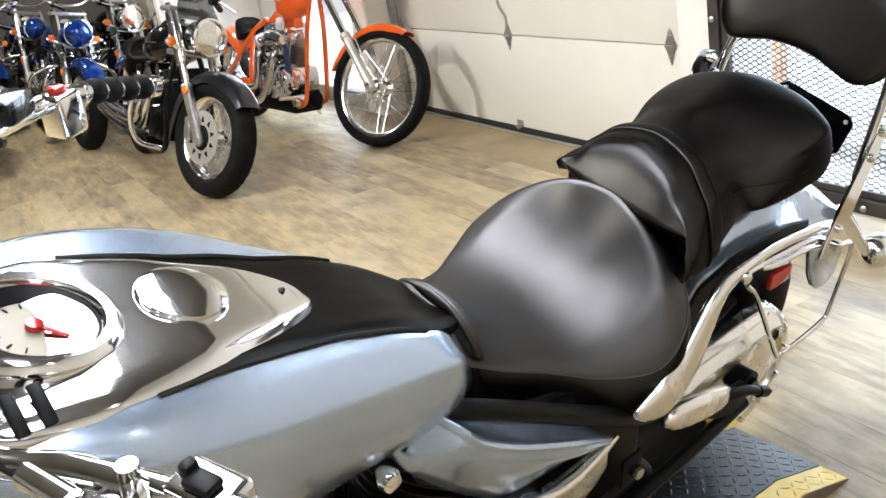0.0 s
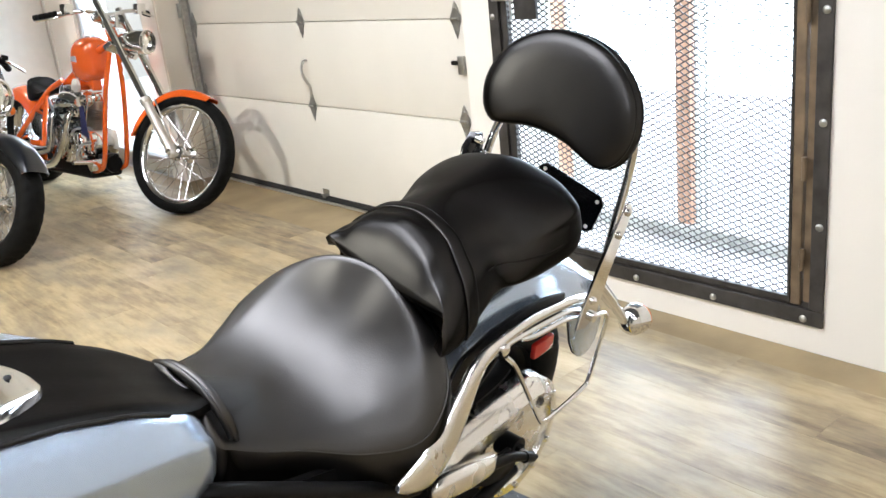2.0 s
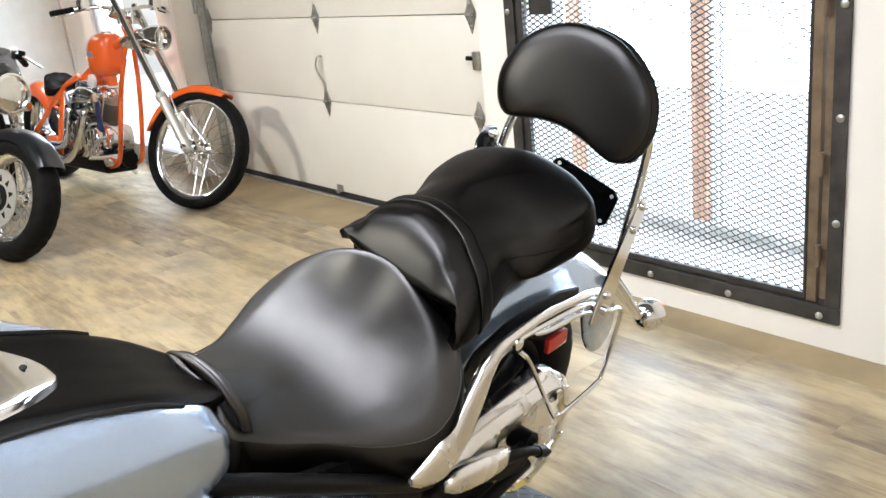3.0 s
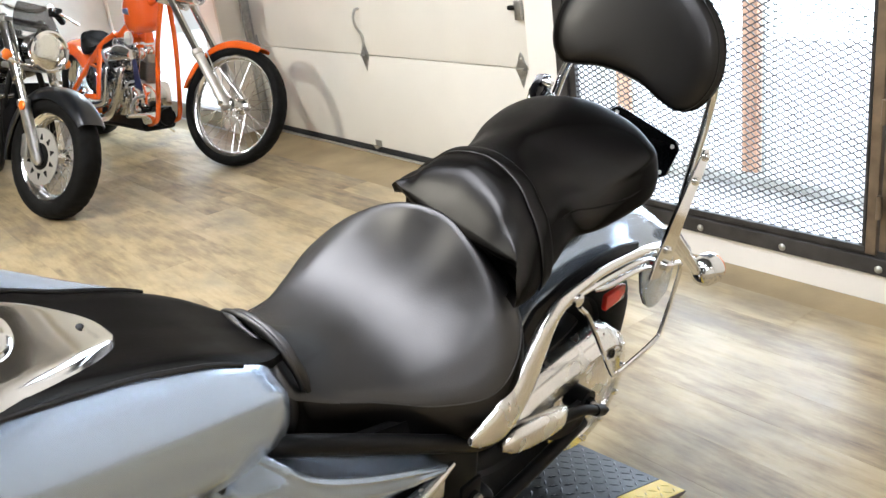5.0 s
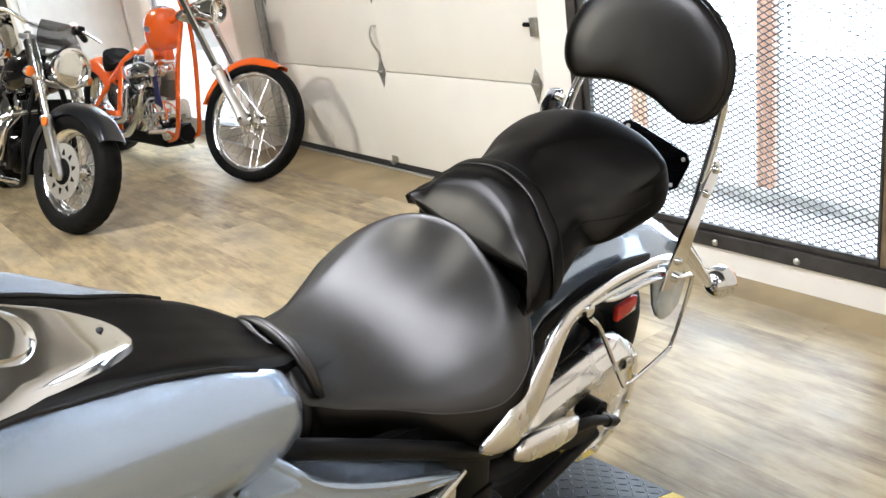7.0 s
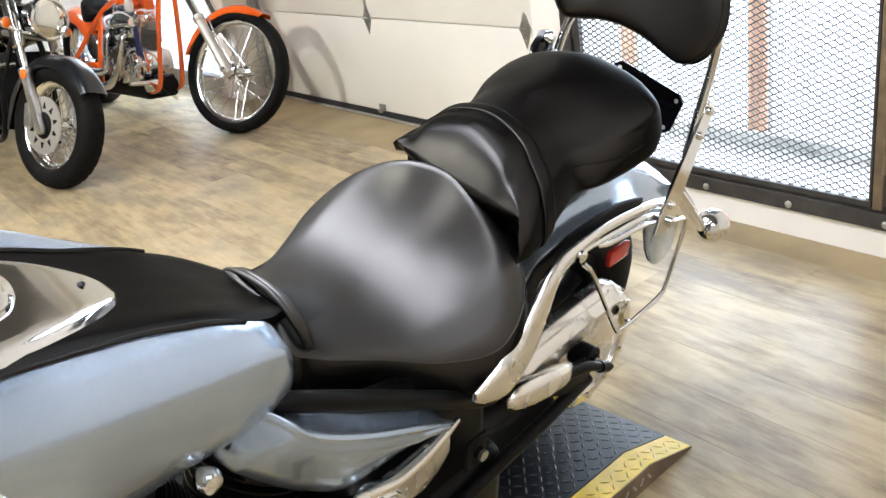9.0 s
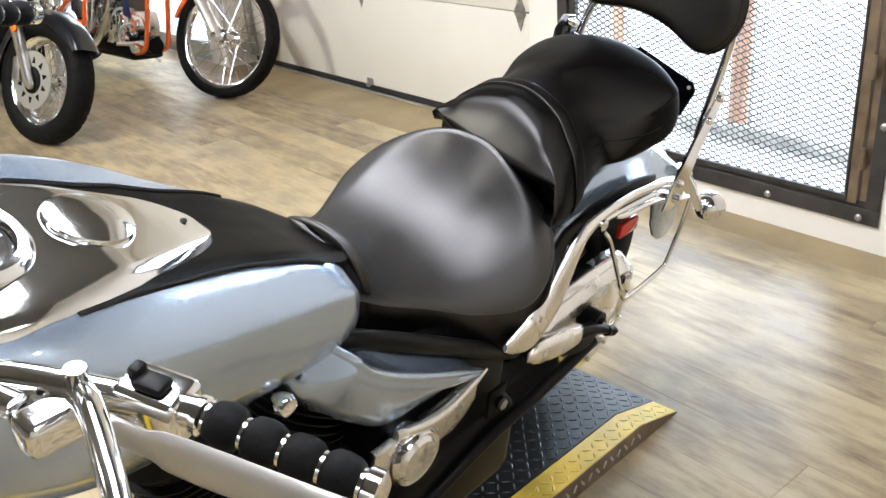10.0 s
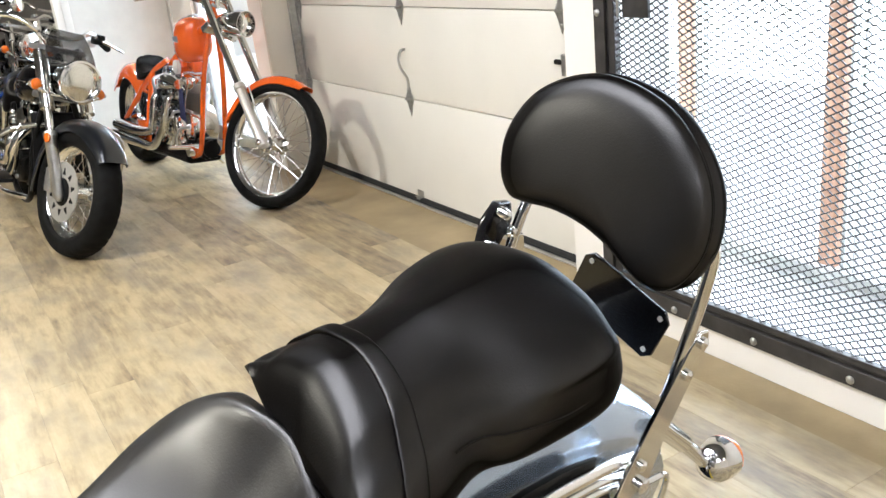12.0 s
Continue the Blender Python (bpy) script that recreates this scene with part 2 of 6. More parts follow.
def sweep(pts, ra, rb=None, n=12, up=(0, 1, 0), step=6):
    """A bar along points, with radii ra in the plane and rb along up; each a number or a list."""
    k = len(pts)
    ra = list(ra) if isinstance(ra, (list, tuple)) else [ra] * k
    rb = ra if rb is None else list(rb) if isinstance(rb, (list, tuple)) else [rb] * k
    line = curve([(*p, a, b) for p, a, b in zip(pts, ra, rb)], step) if k > 2 else [np.array((*p, a, b), float) for p, a, b in zip(pts, ra, rb)]
    rings = []
    for i, q in enumerate(line):
        t = Vector(line[min(i + 1, len(line) - 1)][:3] - line[max(i - 1, 0)][:3]).normalized()
        u = Vector(up)
        if abs(t.dot(u)) > 0.95:
            u = Vector((1, 0, 0.2))
        s = t.cross(u).normalized()
        u = s.cross(t).normalized()
        c = Vector(q[:3])
        rings.append([c + s * (q[3] * math.cos(2 * math.pi * j / n)) + u * (q[4] * math.sin(2 * math.pi * j / n)) for j in range(n)])
    return loft(rings)


def lathe(profile, n=32, closed=False):
    """Turned about z from (radius, height) pairs."""
    bm = bmesh.new()
    rows = [[bm.verts.new((r * math.cos(2 * math.pi * i / n), r * math.sin(2 * math.pi * i / n), z)) for i in range(n)] for r, z in profile]
    pairs = list(zip(rows, rows[1:])) + ([(rows[-1], rows[0])] if closed else [])
    for a, b in pairs:
        for i in range(n):
            bm.faces.new((a[i], a[(i + 1) % n], b[(i + 1) % n], b[i]))
    if not closed:
        bm.faces.new(rows[0])
        bm.faces.new(rows[-1])
    bmesh.ops.remove_doubles(bm, verts=bm.verts[:], dist=1e-5)
    return bm


def block(x0, x1, y0, y1, z0, z1, bevel=0.0, segments=2):
    bm = bmesh.new()
    bmesh.ops.create_cube(bm, size=1)
    bm.transform(Matrix.Translation(((x0 + x1) / 2, (y0 + y1) / 2, (z0 + z1) / 2)) @ Matrix.Diagonal((x1 - x0, y1 - y0, z1 - z0, 1)))
    if bevel:
        bmesh.ops.bevel(bm, geom=bm.edges[:], offset=bevel, segments=segments, affect="EDGES", profile=0.5)
    return bm


def slab(outline, y0, y1, bevel=0.003, segments=2):
    """A plate: an outline of (x, z) made thick from y0 to y1."""
    bm = bmesh.new()
    a = [bm.verts.new((x, y0, z)) for x, z in outline]
    b = [bm.verts.new((x, y1, z)) for x, z in outline]
    n = len(a)
    fa, fb = bm.faces.new(a), bm.faces.new(b)
    for i in range(n):
        bm.faces.new((a[i], a[(i + 1) % n], b[(i + 1) % n], b[i]))
    if bevel:
        bmesh.ops.bevel(bm, geom=list(fa.edges) + list(fb.edges), offset=bevel, segments=segments, affect="EDGES", profile=0.5)
    return bm


def merge(*bms):
    out = bmesh.new()
    for b in bms:
        me = bpy.data.meshes.new("tmp")
        b.to_mesh(me)
        b.free()
        out.from_mesh(me)
        bpy.data.meshes.remove(me)
    return out


TURN_Y = Matrix.Rotation(radians(-90), 4, "X")  # z axis to y axis
TURN_X = Matrix.Rotation(radians(90), 4, "Y")   # z axis to x axis


def at(x, y, z):
    return Matrix.Translation((x, y, z))


def rod(a, b, r, n=12, r2=None):
    a, b = Vector(a), Vector(b)
    q = (b - a).to_track_quat("Z", "Y").to_matrix().to_4x4()
    bm = lathe([(r, 0), (r if r2 is None else r2, (b - a).length)], n)
    bm.transform(Matrix.Translation(a) @ q)
    return bm

# ---- the room ----
XW, XD, XS = 2.87, 3.085, 2.726          # wall face, garage door face, edge of the boards
CEIL = 3.0


def structure(name, bm, mat, label, category="", smooth=0, m=None):
    return tagged(part(name, bm, mat, smooth=smooth, m=m), label, category or name.split("_")[0], kind="structure")


structure("ground", block(-5, 9, -4, 13, -0.30, -0.012), CONCRETE, "grey concrete slab under the showroom and outside it", "ground")
floor = structure("floor", block(-4.5, XS - 0.001, -3, 12, -0.010, -0.004), PLANK, "showroom floor of worn oak-look vinyl planks", "floor")
structure("threshold", merge(block(XS, XW, -3, 12, -0.010, -0.001), block(XW, XD + 0.04, 2.87, 5.74, -0.010, -0.001)), APRON, "worn brown strip of sheet flooring along the wall and door", "floor")

wall_bits = [(-3, 1.415, 0, CEIL), (1.415, 2.66, 0, 0.13), (1.415, 2.66, 2.12, CEIL), (2.66, 2.87, 0, CEIL), (2.87, 5.74, 2.45, CEIL), (5.74, 5.97, 0, CEIL), (5.97, 7.22, 2.2, CEIL), (7.22, 12, 0, CEIL)]
structure("wall_east", merge(*[block(XW, XW + 0.27, a, b, c, d) for a, b, c, d in wall_bits]), WALL, "off-white painted wall with openings for a garage door, a gate and a glass door", "wall")
structure("trim", merge(block(XW + 0.006, XD - 0.005, 5.728, 5.7395, 0, 2.45), block(XW - 0.004, XW + 0.006, 5.71, 5.74, 0, 2.45, 0.001)), JAMB, "beige plaster jamb beside the garage door", "trim")
structure("wall_north", block(-4.5, XW, 12, 12.2, 0, CEIL), DARK_WALL, "dark far wall behind the parked row", "wall")
structure("wall_south", block(-4.5, XW, -3.2, -3, 0, CEIL), WALL, "plain off-white side wall", "wall")
structure("wall_west", block(-4.7, -4.5, -3.2, 12.2, 0, CEIL), CHARCOAL, "plain grey painted long wall", "wall")
structure("wall_partition", merge(block(2.02, XW, 7.80, 7.92, 2.1, CEIL), block(2.02, 2.12, 7.80, 7.92, 0, 2.1), block(2.86, XW, 7.80, 7.92, 0, 2.1)), WALL, "short white partition with a door in it", "wall")
structure("ceiling", block(-4.7, XW + 0.27, -3.2, 12.2, CEIL, CEIL + 0.1), CEILING, "grey painted showroom ceiling", "ceiling")
structure("backdrop", block(6.6, 6.65, -3, 12, -0.3, 4.2), SNOW, "bright white daylight outside", "backdrop")

for lx, ly in PANEL_PLACES:
    lamp = thing("light_fixture", at(lx, ly, CEIL), "wide white lamp panel standing in for unseen ceiling lamps", "ceiling light", "hung lamps")
    for y in (-0.5, 0.5):
        part("hanger", rod((0, y, -0.23), (0, y, 0), 0.004, 6), WHITE_PLASTIC, lamp)
    for y in (-0.612, 0.612):
        part("end_cap", block(-0.42, 0.42, y - 0.012, y + 0.012, -0.27, -0.23, 0.004), WHITE_PLASTIC, lamp)
    part("diffuser", block(-0.419, 0.419, -0.599, 0.599, -0.265, -0.235), PANEL, lamp)
for lx, ly, watts in LAMP_PLACES:
    lamp = thing("ceiling_lamp", at(lx, ly, CEIL), "round white ceiling lamp out of view", "lamp", "ceiling lamps")
    part("housing", lathe([(0.16, 0), (0.16, -0.02), (0.15, -0.045), (0.10, -0.05), (0.10, -0.03)], 32), WHITE_PLASTIC, lamp)
    part("diffuser", lathe([(0.098, -0.034), (0.098, -0.044), (0.06, -0.05), (0.001, -0.052)], 32), BULB, lamp)

# garage door
door = thing("garage_door", at(XD, 2.87, 0), "closed cream sectional garage door with steel hinges", "garage door")
DW = 2.86
heights = [0.035, 0.553, 1.003, 1.46, 1.917, 2.37, 2.44]
for z0, z1 in zip(heights, heights[1:]):
    bm = block(0.0, 0.04, 0.005, DW, z0 + 0.0025, z1 - 0.0025, 0.0025, 2)
    part("section", bm, DOOR_CREAM, door)
part("backing", block(0.041, 0.055, 0.0, DW + 0.01, 0.03, 2.45), DOOR_CREAM, door)
part("bottom_seal", block(-0.004, 0.04, 0.005, DW, 0.002, 0.036, 0.004), SEAL, door, "black rubber bottom seal")
# A thin pale line along the foot of the door.
part("foot_strip", block(-0.030, -0.006, 0.005, DW, 0.0, 0.007, 0.002), SATIN, door, "thin pale strip along the foot of the door")


def hinge(y, z):
    outline = [(0, 0.075), (0.012, 0.06), (0.02, 0.028), (0.034, 0.012), (0.034, -0.012), (0.02, -0.028), (0.012, -0.06), (0, -0.085), (-0.012, -0.06), (-0.02, -0.028), (-0.034, -0.012), (-0.034, 0.012), (-0.02, 0.028), (-0.012, 0.06)]
    bm = slab(outline, -0.006, -0.001, 0.0015, 1)
    bm.transform(Matrix.Rotation(radians(-90), 4, "Z"))
    h = part("hinge", bm, GALV, door, m=at(0, y, z))
    part("hinge_pin", rod((-0.013, y - 0.024, z), (-0.013, y + 0.024, z), 0.0065, 10), GALV, h)
    for dz in (0.045, -0.052):
        part("hinge_bolt", lathe([(0.006, 0), (0.006, 0.003), (0.003, 0.005)], 8), GALV, h, m=at(-0.006, y, z + dz) @ Matrix.Rotation(radians(-90), 4, "Y"))


for z in (0.553, 1.003, 1.46, 1.917):
    hinge(1.522, z)
for y in (0.275, DW - 0.07):
    for z in (0.553, 1.003, 1.46, 1.917):
        hinge(y, z)
part("pull_handle", sweep([(-0.004, 1.522, 0.80), (-0.026, 1.522, 0.795), (-0.038, 1.530, 0.755), (-0.036, 1.524, 0.715), (-0.022, 1.520, 0.685), (-0.006, 1.520, 0.655), (-0.004, 1.520, 0.60)], 0.0065, 0.009, 10), STEEL, door, "curved steel pull handle")
lock = part("slide_lock", block(-0.02, -0.002, 0.235, 0.275, 0.765, 0.845, 0.003), GALV, door)
part("lock_knob", rod((-0.012, 0.27, 0.815), (-0.012, 0.315, 0.815), 0.010, 10), BLACK_METAL, lock)
part("floor_bracket", merge(block(-0.022, -0.001, 1.49, 1.55, 0.04, 0.044), block(-0.004, -0.001, 1.49, 1.55, 0.04, 0.075), block(-0.022, -0.018, 1.505, 1.535, 0.03, 0.044)), GALV, door, "bent galvanised bracket")
track = thing("door_track", at(0, 0, 0), "galvanised vertical garage door track", "track")
for y, s in ((5.688, 1), (2.885, -1)):
    part("rail", merge(block(XD - 0.062, XD - 0.012, y, y + 0.004, 0.06, 2.4), block(XD - 0.064, XD - 0.06, y - 0.022 * s - 0.004, y + 0.004, 0.06, 2.4), block(XD - 0.014, XD - 0.010, y - 0.016 * s - 0.004, y + 0.004, 0.06, 2.4)), GALV, track)
    for z in (0.5, 1.05, 1.6):
        part("rail_bracket", block(XD - 0.075, XD - 0.02, y + 0.004 if s > 0 else y - 0.02, y + 0.03 if s > 0 else y, z, z + 0.09, 0.003), GALV, track)

# ---- the gate ----
gate = thing("security_gate", at(XW, 0, 0), "closed dark steel gate with expanded metal mesh", "gate")
Y0, Y1, Z0, Z1 = 1.372, 2.705, 0.092, 2.16
for name, (a, b, c, d) in (("frame_bar", (Y0, Y1, Z0, Z0 + 0.052)), ("frame_bar", (Y0, Y1, Z1 - 0.05, Z1)), ("frame_bar", (Y0, Y0 + 0.044, Z0 + 0.053, Z1 - 0.051)), ("frame_bar", (Y1 - 0.05, Y1, Z0 + 0.053, Z1 - 0.051))):
    part(name, block(-0.012, -0.001, a, b, c, d, 0.0015, 1), GATE_STEEL, gate)
for a, b, c, d in ((Y0 + 0.108, Y1 - 0.066, Z0 + 0.062, Z0 + 0.082), (Y0 + 0.108, Y1 - 0.066, Z1 - 0.085, Z1 - 0.06), (Y1 - 0.09, Y1 - 0.066, Z0 + 0.083, Z1 - 0.086)):
    part("leaf_bar", block(-0.008, -0.0005, a, b, c, d, 0.002, 1), GATE_STEEL, gate)
part("hinge_post", block(-0.010, 0.024, Y0 + 0.074, Y0 + 0.106, Z0 + 0.060, Z1 - 0.086, 0.002, 1), RUST_STEEL, gate, "brown unpainted hinge side bar")
part("leaf_bar", block(-0.010, 0.024, Y0 + 0.107, Y0 + 0.117, Z0 + 0.083, Z1 - 0.086, 0.001, 1), GATE_STEEL, gate)
for a, b, c, d, mat in ((1.417, 2.658, 0.1305, Z0 + 0.070, GATE_STEEL), (Y0 + 0.040, Y1 - 0.04, Z1 - 0.065, Z1 - 0.046, GATE_STEEL), (Y1 - 0.07, Y1 - 0.045, Z0 + 0.071, Z1 - 0.066, GATE_STEEL), (1.4165, Y0 + 0.070, Z0 + 0.071, Z1 - 0.066, RUST_STEEL)):
    part("stop_bar", block(0.0005, 0.034, a, b, c, d, 0.001, 1), mat, gate)
for z in (0.27, 0.55, 1.0, 1.5, 1.95):
    part("gate_hinge", rod((-0.016, Y0 + 0.068, z), (-0.016, Y0 + 0.068, z + 0.07), 0.008, 10), RUST_STEEL, gate)
for i in range(5):
    part("bolt", lathe([(0.012, 0), (0.012, 0.003), (0.008, 0.007), (0.003, 0.008)], 12), GALV, gate, m=at(-0.0125, 1.432 + 0.3125 * i, 0.112) @ Matrix.Rotation(radians(-90), 4, "Y"))
for y in (Y0 + 0.018, Y1 - 0.02):
    for i in range(6):
        part("bolt", lathe([(0.012, 0), (0.012, 0.003), (0.008, 0.007), (0.003, 0.008)], 12), GALV, gate, m=at(-0.0125, y, 0.412 + 0.31 * i) @ Matrix.Rotation(radians(-90), 4, "Y"))
latch = part("latch_plate", block(-0.014, 0.0, 2.46, 2.57, 1.02, 1.2, 0.002, 1), GATE_STEEL, gate, "dark latch cover plate")
part("latch_bolt", merge(block(-0.034, -0.013, 2.585, 2.665, 1.09, 1.14, 0.003), rod((-0.03, 2.62, 1.115), (-0.03, 2.55, 1.115), 0.007), rod((-0.03, 2.57, 1.12), (-0.03, 2.57, 1.02), 0.005)), GALV, latch)


def expanded_mesh(y0, y1, z0, z1, cw, ch, t, w):
    """Rows of zigzag strands that meet at knuckles, a diamond net."""
    verts, faces = [], []
    rows, cols = int((z1 - z0) / ch), int((y1 - y0) / (cw / 2))
    for r in range(rows):
        zb = z0 + r * ch
        for c in range(cols):
            up = (c + r) % 2
            ya, yb = y0 + c * cw / 2, y0 + (c + 1) * cw / 2
            za, zb2 = (zb, zb + ch) if up == 0 else (zb + ch, zb)
            d = 0.004 if up == 0 else -0.004
            k = len(verts)
            for y, z, e in ((ya, za, -d), (yb, zb2, d)):
                verts += [(e - t / 2, y, z - w / 2), (e + t / 2, y, z - w / 2), (e + t / 2, y, z + w / 2), (e - t / 2, y, z + w / 2)]
            faces += [(k, k + 1, k + 5, k + 4), (k + 1, k + 2, k + 6, k + 5), (k + 2, k + 3, k + 7, k + 6), (k + 3, k, k + 4, k + 7)]
    me = bpy.data.meshes.new("expanded_mesh")
    me.from_pydata(verts, [], faces)
    return me


me = expanded_mesh(Y0 + 0.10, Y1 - 0.075, Z0 + 0.075, Z1 - 0.07, 0.042, 0.0105, 0.0040, 0.0040)
me.materials.append(GATE_STEEL)
net = new("expanded_mesh", me)
net.parent = gate
net["kind"] = "stuff"

# outside the gate: glazed porch with wooden posts
structure("pavement", block(XW + 0.27, 6.6, -2, 10, -0.011, 0.006), CONCRETE, "bright bare concrete outside the gate", "pavement")
porch = thing("porch_frame", at(3.62, 0, 0.006), "orange-brown wooden posts on a low grey sill outside the gate", "porch frame")
for y in (2.328, 3.004):
    part("post", block(-0.02, 0.05, y, y + 0.072, 0.05, 2.9, 0.004), WOOD_POST, porch)
    part("metal_stop", merge(block(-0.02, 0.01, y - 0.035, y - 0.024, 0.05, 2.9), block(-0.02, 0.0, y - 0.075, y - 0.068, 0.05, 2.9)), GALV, porch)
part("sill", block(-0.05, 0.07, 0.2, 5.0, 0.0, 0.05, 0.004), CONCRETE, porch)

# glass door beyond the garage door
gd = thing("glass_door", at(XW, 0, 0), "aluminium framed glass door with daylight behind", "glass door")
for a, b, c, d in ((5.975, 6.03, 0, 2.2), (7.16, 7.215, 0, 2.2), (6.035, 7.155, 2.13, 2.2), (6.035, 7.155, 0, 0.12)):
    part("door_frame", block(0.02, 0.08, a, b, c, d, 0.003), STEEL, gd)
part("pane", block(0.045, 0.051, 6.032, 7.158, 0.122, 2.128), GLASS, gd).visible_shadow = False

leaf = thing("white_door", at(2.13, 7.80, 0), "closed white flush door with a steel knob", "door")
part("leaf", block(0.0, 0.72, 0.02, 0.06, 0.01, 2.09, 0.003), WHITE_PLASTIC, leaf)
part("door_knob", lathe([(0.03, 0), (0.03, 0.006), (0.012, 0.012), (0.012, 0.035), (0.027, 0.045), (0.03, 0.06), (0.018, 0.072), (0.001, 0.074)], 20), STEEL, leaf, m=at(0.09, 0.02, 0.80) @ Matrix.Rotation(radians(90), 4, "X"))
for a, b, c, d in ((-0.06, -0.004, 0, 2.15), (0.724, 0.74, 0, 2.15), (-0.004, 0.724, 2.094, 2.15)):
    part("casing", block(a, b, -0.014, -0.001, c, d, 0.003), WHITE_PLASTIC, leaf)

# ---- the bike lift ----
lift = thing("bike_lift", at(1.775, 1.298, 0) @ Matrix.Rotation(radians(5), 4, "Z"), "low motorcycle lift of black tread plate with a yellow edge", "bike lift")
LW, LH, RAMP, EDGE = 0.50, 0.05, 0.150, 0.068
def deck_piece(name, mat, y0, y1, x0=-3.1, label=""):
    prof = [(x0, 0.0), (0.0, 0.0), (0.0, 0.004), (-RAMP, LH - 0.0005), (x0, LH - 0.0005)]
    return part(name, slab(prof, y0, y1, 0.001, 1), mat, lift, label, smooth=20)
deck_piece("deck", DIAMOND, EDGE + 0.001, LW - 0.003)
deck_piece("edge_strip", YELLOW, 0.003, EDGE, label="yellow painted edge strip")
deck_piece("side_skirt", RUST_STEEL, 0.0, 0.0025, label="bare steel side skirt with worn studs")
for i in range(60):
    bm = block(-0.003, 0.003, -0.0022, 0.0, -0.009, 0.009, 0.001, 1)
    bm.transform(at(-0.16 - 0.026 * i, 0.0, 0.026) @ Matrix.Rotation(radians(35 if i % 2 else -35), 4, "Y"))
    part("stud", bm, STEEL, lift)
def lugs(name, mat, x0, x1, y0, y1):
    verts, faces = [], []
    s = 0.0235
    for i in range(int((x1 - x0) / s)):
        for j in range(int((y1 - y0) / s)):
            cx, cy = x0 + (i + 0.5) * s, y0 + (j + 0.5) * s
            a = radians(45 if (i + j) % 2 else -45)
            zc = LH - 0.0005 if cx < -RAMP else 0.004 + (LH - 0.0045) * (-cx / RAMP)
            tilt = 0 if cx < -RAMP else (LH - 0.0045) / RAMP
            k = len(verts)
            for u, v, h in ((-0.0115, 0, 0), (0, -0.0032, 0), (0.0115, 0, 0), (0, 0.0032, 0), (-0.005, 0, 0.0016), (0.005, 0, 0.0016)):
                dx = u * math.cos(a) - v * math.sin(a)
                verts.append((cx + dx, cy + u * math.sin(a) + v * math.cos(a), zc - tilt * dx + h))
            faces += [(k, k + 1, k + 4), (k + 1, k + 5, k + 4), (k + 1, k + 2, k + 5), (k + 2, k + 3, k + 5), (k + 3, k + 4, k + 5), (k + 3, k, k + 4)]
    me = bpy.data.meshes.new(name)
    me.from_pydata(verts, [], faces)
    me.materials.append(mat)
    ob = new(name, me)
    ob.parent = lift
    ob["kind"] = "stuff"
LUG = material("worn_lug_steel", (0.055, 0.058, 0.064), 0.33, 0.6, vary=0.4, scale=20)
LUGY = material("worn_yellow_lug", (0.66, 0.48, 0.06), 0.4, vary=0.3, scale=20)
lugs("tread_pattern", LUG, -1.7, -0.004, EDGE + 0.004, LW - 0.006)
lugs("tread_pattern", LUGY, -1.7, -0.004, 0.006, EDGE - 0.003)

